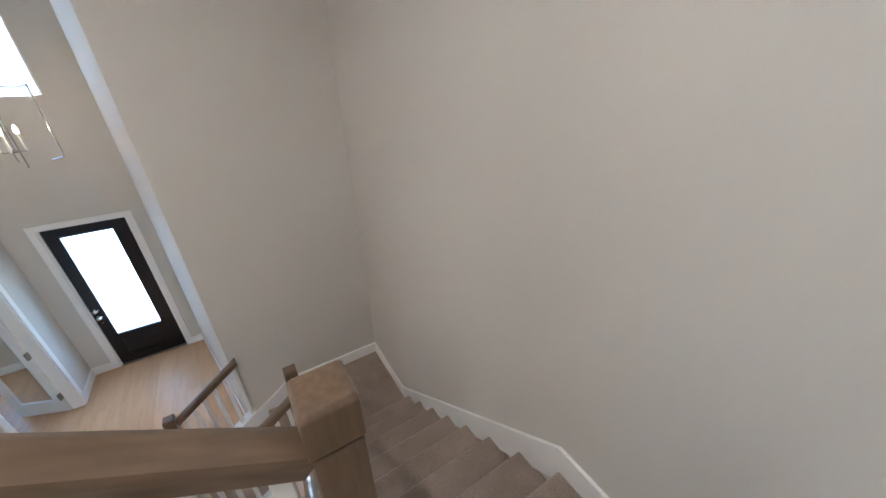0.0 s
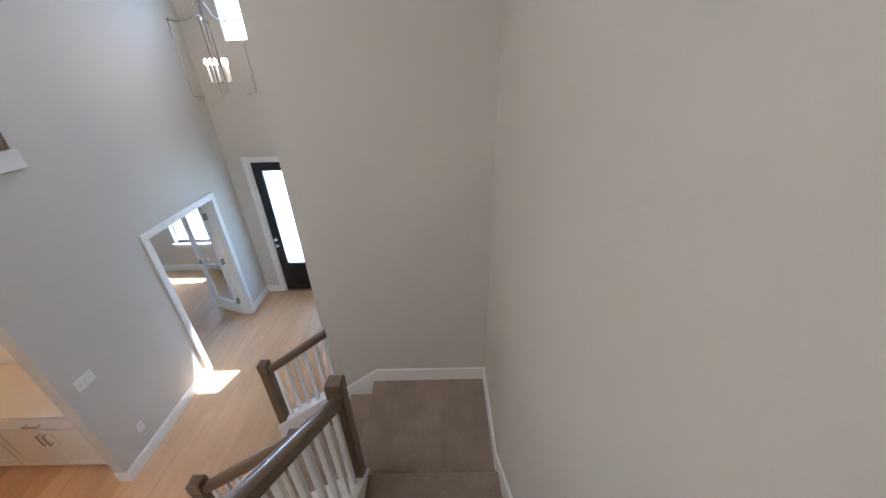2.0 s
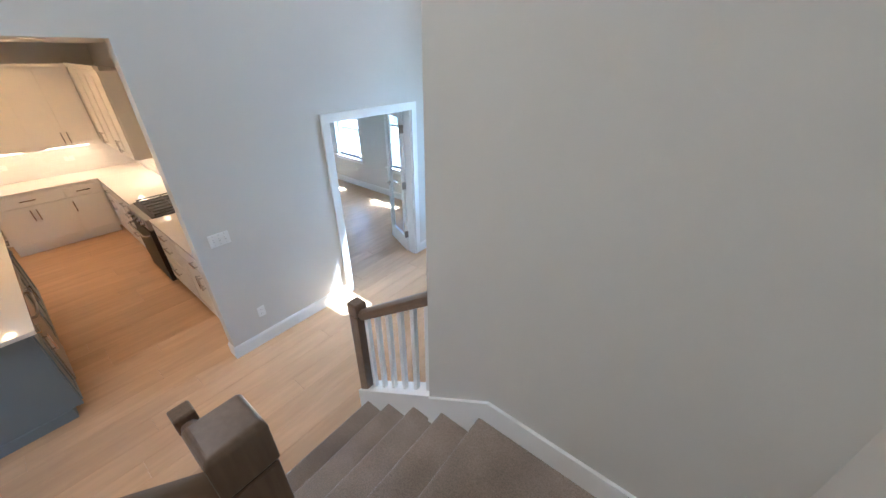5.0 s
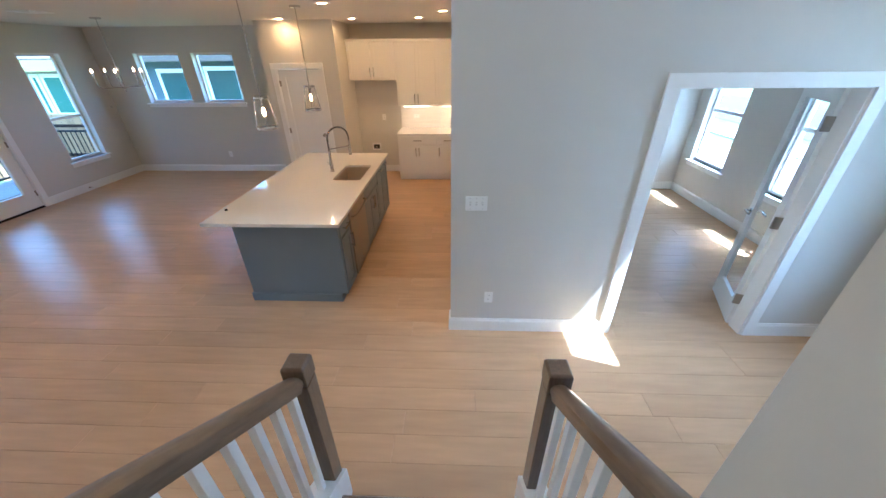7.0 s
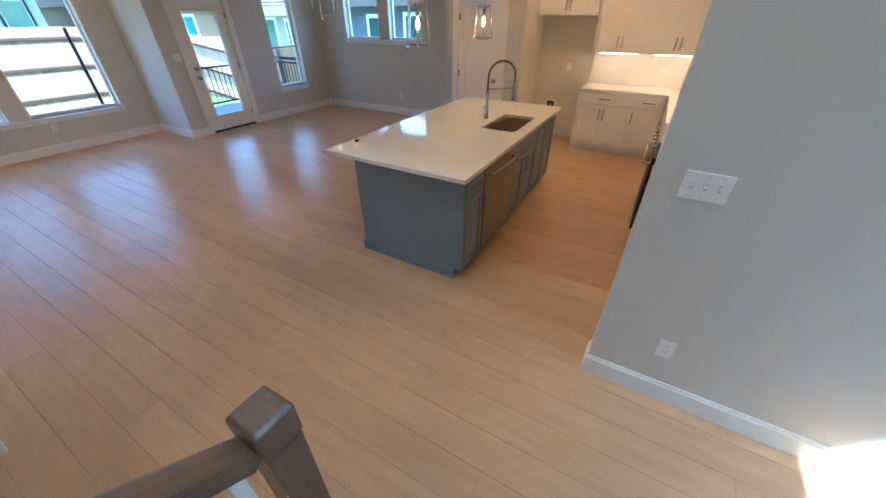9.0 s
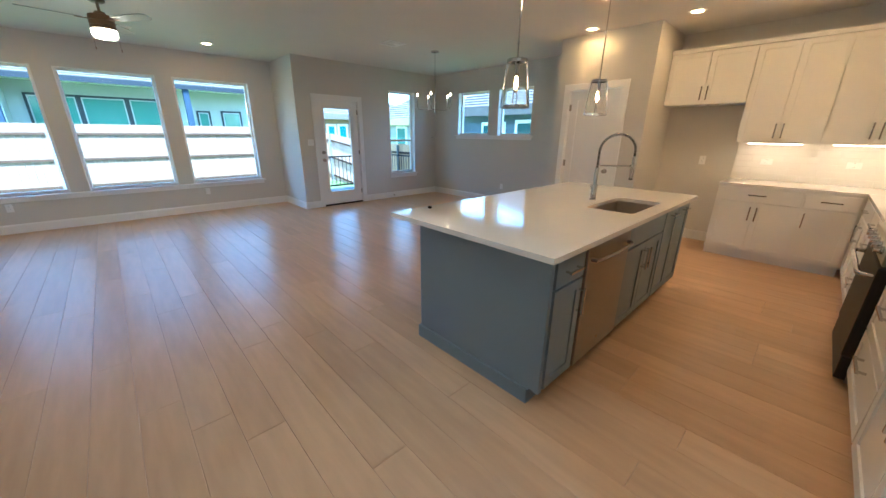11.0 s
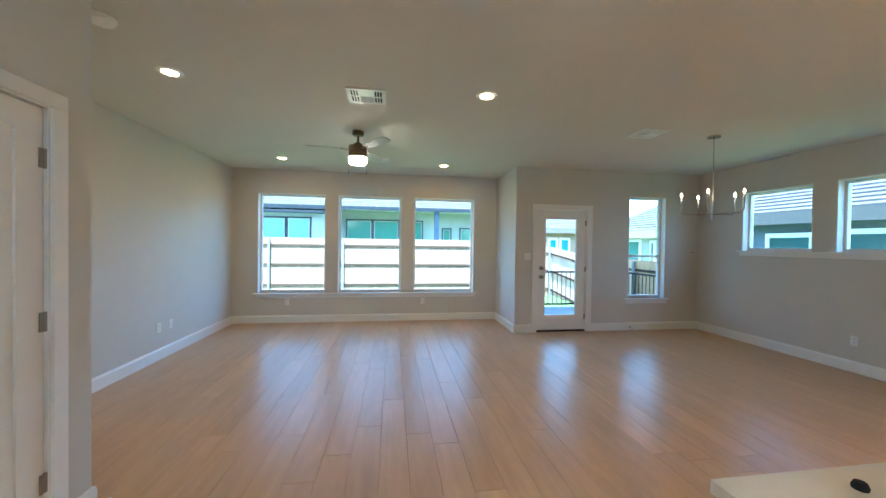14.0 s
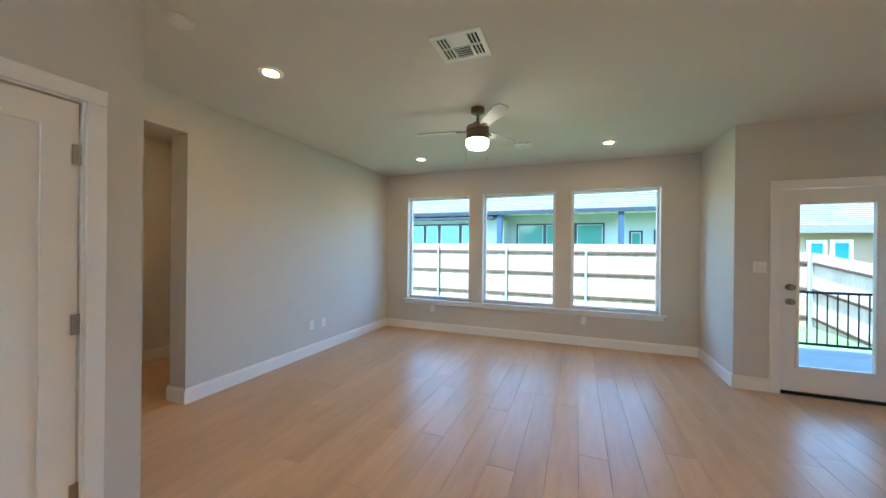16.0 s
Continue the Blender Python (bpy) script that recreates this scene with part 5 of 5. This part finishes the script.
# wooden fences with posts, rails and boards
def fence(label, a, b, top_a, top_b, wood, rails_side=-1, low=GZ):
    a, b = Vector((*a, 0)), Vector((*b, 0))
    L = (b - a).length
    t = thing("fence", label, "fence", (a.x, a.y, 0))
    t.rotation_euler = (0, 0, math.atan2(b.y - a.y, b.x - a.x))
    n = max(1, round(L / 2.42))
    step = L / n
    h = lambda u: top_a + (top_b - top_a) * u / L
    for k in range(n + 1):
        u = k * step
        part("post", rbox(u - 0.03, u + 0.03, -0.085, -0.025, low, h(u) - 0.03, 0.003) if rails_side < 0 else rbox(u - 0.03, u + 0.03, 0.025, 0.085, low, h(u) - 0.03, 0.003), GALV, t, "galvanised steel post")
    for k in range(n):
        for dz in (0.22, 0.88, 1.58):
            bm = bmesh.new()
            y0, y1 = (-0.014, 0.0) if rails_side < 0 else (0.0, 0.014)
            za, zb = h(k * step) - dz, h((k + 1) * step) - dz
            prism(bm, [(k * step, za), ((k + 1) * step, zb), ((k + 1) * step, zb - 0.06), (k * step, za - 0.06)], "y", y0 - 0.012, y1 + 0.012)
            part("rail", bm, FENCERAIL, t, "dark brown rail")
    m = int(L / 0.142)
    me = mesh_of(rbox(-0.069, 0.069, -0.008, 0.008, 0, 1, 0), "board", wood)
    for k in range(m):
        u = (k + 0.5) * L / m
        ob = new("board", me)
        ob.parent = t
        ob.location = (u, 0.022 if rails_side < 0 else -0.022, low)
        ob.scale = (1, 1, h(u) - low)
    return t


fence("tall pale cedar privacy fence behind the yard", (-9.36, 14.0), (2.74, 14.0), 1.60, 1.60, STONE)
fence("pale cedar privacy fence stepping down the slope", (2.74, 14.0), (5.55, 14.0), 1.60, 1.40, STONE)
fence("cedar side fence sloping towards the house, brightened in its colour", (5.55, 14.0), (5.55, 11.4), 1.40, 1.12, LITCEDAR)
fence("pale cedar side fence between the yards", (5.55, 11.4), (5.55, 7.3), 1.12, 1.12, CEDAR)

# black metal patio railing
rl = thing("metal_railing", "black metal railing round the patio", "railing", (0, 0, 0))
for z in (0.80, 0.03):
    part("rail", rbox(1.8, 5.22, 9.36, 9.40, z, z + 0.035, 0.003), FASCIA, rl)
    part("rail", rbox(5.18, 5.22, 7.3, 9.36, z, z + 0.035, 0.003), FASCIA, rl)
for x in (1.82, 5.2):
    part("post", rbox(x - 0.03, x + 0.03, 9.35, 9.41, -0.06, 0.9, 0.003), FASCIA, rl)
me = mesh_of(rbox(-0.0065, 0.0065, -0.0065, 0.0065, 0.04, 0.81, 0), "bar", FASCIA)
for k in range(29):
    ob = new("bar", me)
    ob.parent, ob.location = rl, (1.93 + k * 0.113, 9.38, 0)
for k in range(17):
    ob = new("bar", me)
    ob.parent, ob.location = rl, (5.2, 7.42 + k * 0.113, 0)


# neighbouring houses
def house_window(t, side, face, u0, u1, z0, z1, dark, pane, slats=6):
    """A framed window on a house wall that faces -y or -x, with an inner sash frame and closed blinds."""
    def slab(a0, a1, b0, b1, out0, out1):
        return rbox(a0, a1, face - out1, face - out0, b0, b1, 0) if side == "y" else rbox(face - out1, face - out0, a0, a1, b0, b1, 0)
    w = part("window", slab(u0, u1, z0, z1, 0.004, 0.05), FRAMEDARK if dark else TRIM, t, "dark-trimmed window" if dark else "white-trimmed window")
    e = 0.08
    part("sash", slab(u0 + e, u1 - e, z0 + e, z1 - e, 0.051, 0.056), SIDING if dark else TRIM, w)
    e = 0.125
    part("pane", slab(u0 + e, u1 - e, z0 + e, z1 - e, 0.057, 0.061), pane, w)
    for k in range(slats):
        z = z0 + e + (k + 0.5) * (z1 - z0 - 2 * e) / slats
        h = (z1 - z0 - 2 * e) / slats * 0.42
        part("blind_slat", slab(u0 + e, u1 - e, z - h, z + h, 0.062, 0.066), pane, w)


def house(label, x0, x1, y0, y1, eave, ridge, wall_mat, side, openings, over=0.55, over_x=None, fascia=None, f=0.26, pane=None):
    """A low house with a hipped shingle roof; openings on the side that faces this house: (u0, u1, z0, z1, dark)."""
    fascia, pane, over_x = fascia or FASCIA, pane or TEAL, over if over_x is None else over_x
    t = thing("house", label, "house", (0, 0, 0), "neighbouring houses")
    part("wall", rbox(x0, x1, y0, y1, GZ, eave - 0.04, 0), wall_mat, t)
    bm = bmesh.new()
    X0, X1, Y0, Y1 = x0 - over_x, x1 + over_x, y0 - over, y1 + over
    d = min(X1 - X0, Y1 - Y0) / 2
    base = [bm.verts.new(p) for p in ((X0, Y0, eave), (X1, Y0, eave), (X1, Y1, eave), (X0, Y1, eave))]
    if X1 - X0 > Y1 - Y0:
        r = [bm.verts.new((X0 + d, (Y0 + Y1) / 2, ridge)), bm.verts.new((X1 - d, (Y0 + Y1) / 2, ridge))]
        fs = ((0, 1, 5, 4), (1, 2, 5), (2, 3, 4, 5), (3, 0, 4))
    else:
        r = [bm.verts.new(((X0 + X1) / 2, Y0 + d, ridge)), bm.verts.new(((X0 + X1) / 2, Y1 - d, ridge))]
        fs = ((0, 1, 4), (1, 2, 5, 4), (2, 3, 5), (3, 0, 4, 5))
    vs = base + r
    for q in fs:
        bm.faces.new([vs[i] for i in q])
    bm.faces.new(base[::-1])
    roof = part("roof", bm, ROOF, t, "sunlit grey shingle roof")
    # overlapping shingle courses on the slope that faces this house
    if side == "y":
        lo_a, lo_b = Vector((X0, Y0, eave)), Vector((X1, Y0, eave))
        hi_a, hi_b = (Vector((X0 + d, (Y0 + Y1) / 2, ridge)), Vector((X1 - d, (Y0 + Y1) / 2, ridge))) if X1 - X0 > Y1 - Y0 else (Vector(((X0 + X1) / 2, Y0 + d, ridge)),) * 2
    else:
        lo_a, lo_b = Vector((X0, Y0, eave)), Vector((X0, Y1, eave))
        hi_a, hi_b = (Vector(((X0 + X1) / 2, Y0 + d, ridge)), Vector(((X0 + X1) / 2, Y1 - d, ridge))) if Y1 - Y0 >= X1 - X0 else (Vector((X0 + d, (Y0 + Y1) / 2, ridge)),) * 2
    n = int((hi_a - lo_a).length / 0.30)
    for k in range(n):
        p, q = k / n, (k + 1) / n
        A, B, C, D = lo_a.lerp(hi_a, p), lo_b.lerp(hi_b, p), lo_b.lerp(hi_b, q), lo_a.lerp(hi_a, q)
        bm = bmesh.new()
        up, low = Vector((0, 0, 0.055)), Vector((0, 0, 0.006))
        v = [bm.verts.new(w) for w in (A + low, B + low, C + low, D + low, A + up, B + up, C + low * 1.5, D + low * 1.5)]
        for fc in ((4, 5, 6, 7), (0, 1, 5, 4), (1, 2, 6, 5), (3, 0, 4, 7)):
            bm.faces.new([v[i] for i in fc])
        part("shingle_course", bm, ROOF, roof)
    for q in ((X0, X1, Y0 - 0.02, Y0), (X0, X1, Y1, Y1 + 0.02)):
        part("fascia", rbox(*q, eave - f, eave + 0.02, 0), fascia, t)
    for q in ((X0 - 0.02, X0, Y0, Y1), (X1, X1 + 0.02, Y0, Y1)):
        part("fascia", rbox(*q, eave - f, eave + 0.02, 0), fascia, t)
    part("soffit", rbox(X0, X1, Y0, Y1, eave - 0.03, eave - 0.005, 0), TRIM, t)
    for u0, u1, z0, z1, dark in openings:
        house_window(t, side, y0 if side == "y" else x0, u0, u1, z0, z1, dark, pane)
    return t


hb = house("pale neighbouring house with dark trim beyond the fence", -14.0, 4.6, 21.2, 29.0, 3.25, 6.2, SIDING, "y",
           [(-2.95, -1.50, 0.9, 2.77, True), (-1.50, -0.03, 0.9, 2.77, True), (-0.03, 1.31, 0.9, 2.77, True), (2.38, 2.95, -0.4, 2.37, True), (3.4, 4.3, 0.9, 2.4, True)], 2.0, 0.6, f=0.16)
part("wing", rbox(-13.9, -3.40, 20.0, 21.19, GZ, 2.95, 0), SIDING, hb)
for u0, u1 in ((-9.0, -7.75), (-7.75, -6.90), (-6.90, -5.70), (-5.70, -4.50)):
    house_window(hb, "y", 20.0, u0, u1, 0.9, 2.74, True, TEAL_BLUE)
part("gutter", rbox(-13.9, -3.75, 19.06, 19.17, 2.86, 3.0, 0.02), FASCIA, hb)
for u0, u1 in ((1.74, 1.95), (-3.60, -3.36)):
    part("post", rbox(u0, u1, 19.25, 19.45, GZ, 3.2, 0), POSTBLUE, hb, "slate-blue porch post")
house("tan neighbouring house with white windows", 6.6, 15.5, 20.5, 28.0, 2.42, 4.5, SIDING3, "y", [(8.5, 9.1, 0.6, 1.9, False), (9.2, 9.85, 0.6, 1.92, False), (6.9, 7.5, 0.6, 1.9, False), (13.4, 14.4, 0.5, 2.0, False)], fascia=TAUPE, pane=TEAL_BLUE)
hg = house("pale green neighbouring house with shuttered windows", 11.0, 19.0, 12.8, 18.6, 2.16, 4.3, SIDING, "x", [(16.05, 17.0, 0.3, 1.80, False), (15.15, 15.5, 0.3, 1.74, False), (14.25, 15.10, 0.3, 1.74, False)], fascia=OLIVE, f=0.33)
for u0, u1 in ((11.4, 12.3), (13.0, 13.8), (14.2, 15.0)):
    house_window(hg, "y", 12.8, u0, u1, 0.4, 1.72, False, TEAL)
house("dark grey neighbouring house with white windows", 10.4, 18.0, 0.5, 11.6, 2.40, 5.0, SIDING2, "x", [(7.32, 8.54, 0.6, 1.94, False), (9.0, 10.2, 0.6, 1.88, False), (3.5, 4.5, 0.6, 1.9, False)], fascia=TAUPE, f=0.30, pane=DARKPANE)
house("pale house across the street", -6.0, 14.0, -36.0, -27.0, 3.0, 6.5, SIDING, "y", [(0.0, 1.5, 0.5, 2.2, False)])


# a white car parked across the street
car = thing("car", "white car parked across the street", "car", (5.2, -17.5, GZ))
bm = prism(bmesh.new(), [(-2.2, 0.35), (2.25, 0.35), (2.25, 0.80), (1.35, 0.95), (0.75, 1.42), (-1.35, 1.45), (-2.0, 0.98), (-2.25, 0.9)], "y", -0.88, 0.88)
part("body", bevel(bm, 0.06, 3), PLASTIC, car, "", True)
bm = prism(bmesh.new(), [(1.15, 0.98), (0.68, 1.36), (-1.25, 1.38), (-1.75, 0.99)], "y", -0.885, 0.885)
part("side_glass", bm, FASCIA, car)
for x in (-1.4, 1.45):
    for y in (-0.8, 0.8):
        w = part("wheel", rod(bmesh.new(), (x, y - 0.1, 0.34), (x, y + 0.1, 0.34), 0.34, 20), CAST, car)
        part("rim", rod(bmesh.new(), (x, y - 0.105, 0.34), (x, y + 0.105, 0.34), 0.2, 16), STEEL, w)

# ---------------------------------------------------------------- backsplash tiles
spl = thing("backsplash", "glossy white subway tile backsplash behind the worktop", "tiles", (0, 0, 0), kind="structure")
part("grout_bed", rbox(4.968, 4.979, -0.745, 1.10, 0.912, 1.37, 0), GROUT, spl)
part("grout_bed", rbox(0.122, 4.968, -0.749, -0.738, 0.912, 1.37, 0), GROUT, spl)
TW, TH = 0.302, 0.0755
full = {}
for wall_i, (a0, a1) in enumerate(((-0.735, 1.098), (0.125, 4.96))):
    for row in range(6):
        u = a0 - (TW / 2 if row % 2 else 0)
        z = 0.915 + row * (TH + 0.0005)
        while u < a1 - 0.01:
            u0, u1 = max(u, a0), min(u + TW, a1)
            u += TW
            if u1 - u0 < 0.02:
                continue
            key = (wall_i, round(u1 - u0, 3))
            if key not in full:
                w = u1 - u0 - 0.002
                bm = rbox(-0.006, 0, 0, w, 0, TH - 0.002, 0.0012, 1) if wall_i == 0 else rbox(0, w, 0, 0.006, 0, TH - 0.002, 0.0012, 1)
                full[key] = mesh_of(bm, "tile", TILE)
            ob = new("tile", full[key])
            ob.parent = spl
            ob.location = (4.968, u0 + 0.001, z) if wall_i == 0 else (u0 + 0.001, -0.738, z)

# ---------------------------------------------------------------- oak floor boards
rnd = random.Random(5)
floor_ob = thing("floor_planks", "light oak plank floor running towards the windows", "floor", (0, 0, -0.012), kind="structure")
PW = 0.188
board = {}


def plank_box(bm, x0, x1, y0, y1):
    """A board with slightly eased upper edges."""
    e, h = 0.0016, 0.012
    lo = [bm.verts.new(p) for p in ((x0, y0, 0), (x1, y0, 0), (x1, y1, 0), (x0, y1, 0))]
    mi = [bm.verts.new(p) for p in ((x0, y0, h - e), (x1, y0, h - e), (x1, y1, h - e), (x0, y1, h - e))]
    hi = [bm.verts.new(p) for p in ((x0 + e, y0 + e, h), (x1 - e, y0 + e, h), (x1 - e, y1 - e, h), (x0 + e, y1 - e, h))]
    bm.faces.new(hi)
    for a, b in ((lo, mi), (mi, hi)):
        for k in range(4):
            bm.faces.new((a[k], a[(k + 1) % 4], b[(k + 1) % 4], b[k]))


rest = bmesh.new()
count = 0
x = -4.80
while x < 4.98:
    xm = x + PW / 2
    if xm < -3.30:
        ya, yb = 3.5, 5.9
    elif xm < -2.60:
        ya, yb = 2.4, 8.1
    elif xm < 0.05:
        ya, yb = -3.245, 8.1
    elif xm < 1.6:
        ya, yb = -4.05, 8.1
    elif xm < 3.9:
        ya, yb = -4.05, 7.05
    else:
        ya, yb = -0.8, 7.05
    y = ya - rnd.choice((0.0, 0.35, 0.7, 1.05, 1.4))
    while y < yb:
        L = rnd.choice((1.25, 1.6, 1.85, 1.85, 2.1))
        y0, y1 = max(y, ya), min(y + L, yb)
        y += L
        if y1 - y0 < 0.03:
            continue
        if -2.6 < xm < 3.6 and y1 > -1.6 and count < 300:
            key = round(y1 - y0, 2)
            if key not in board:
                bm = bmesh.new()
                plank_box(bm, 0.0004, PW - 0.0004, 0.0004, key - 0.0004)
                board[key] = mesh_of(bm, "plank", PLANK)
            ob = new("plank", board[key])
            ob.parent = floor_ob
            ob.location = (x, y0, 0)
            count += 1
        else:
            plank_box(rest, x + 0.0004, x + PW - 0.0004, y0 + 0.0004, y1 - 0.0004)
    x += PW
tagged(part("far_planks", rest, PLANK, floor_ob), kind="stuff")
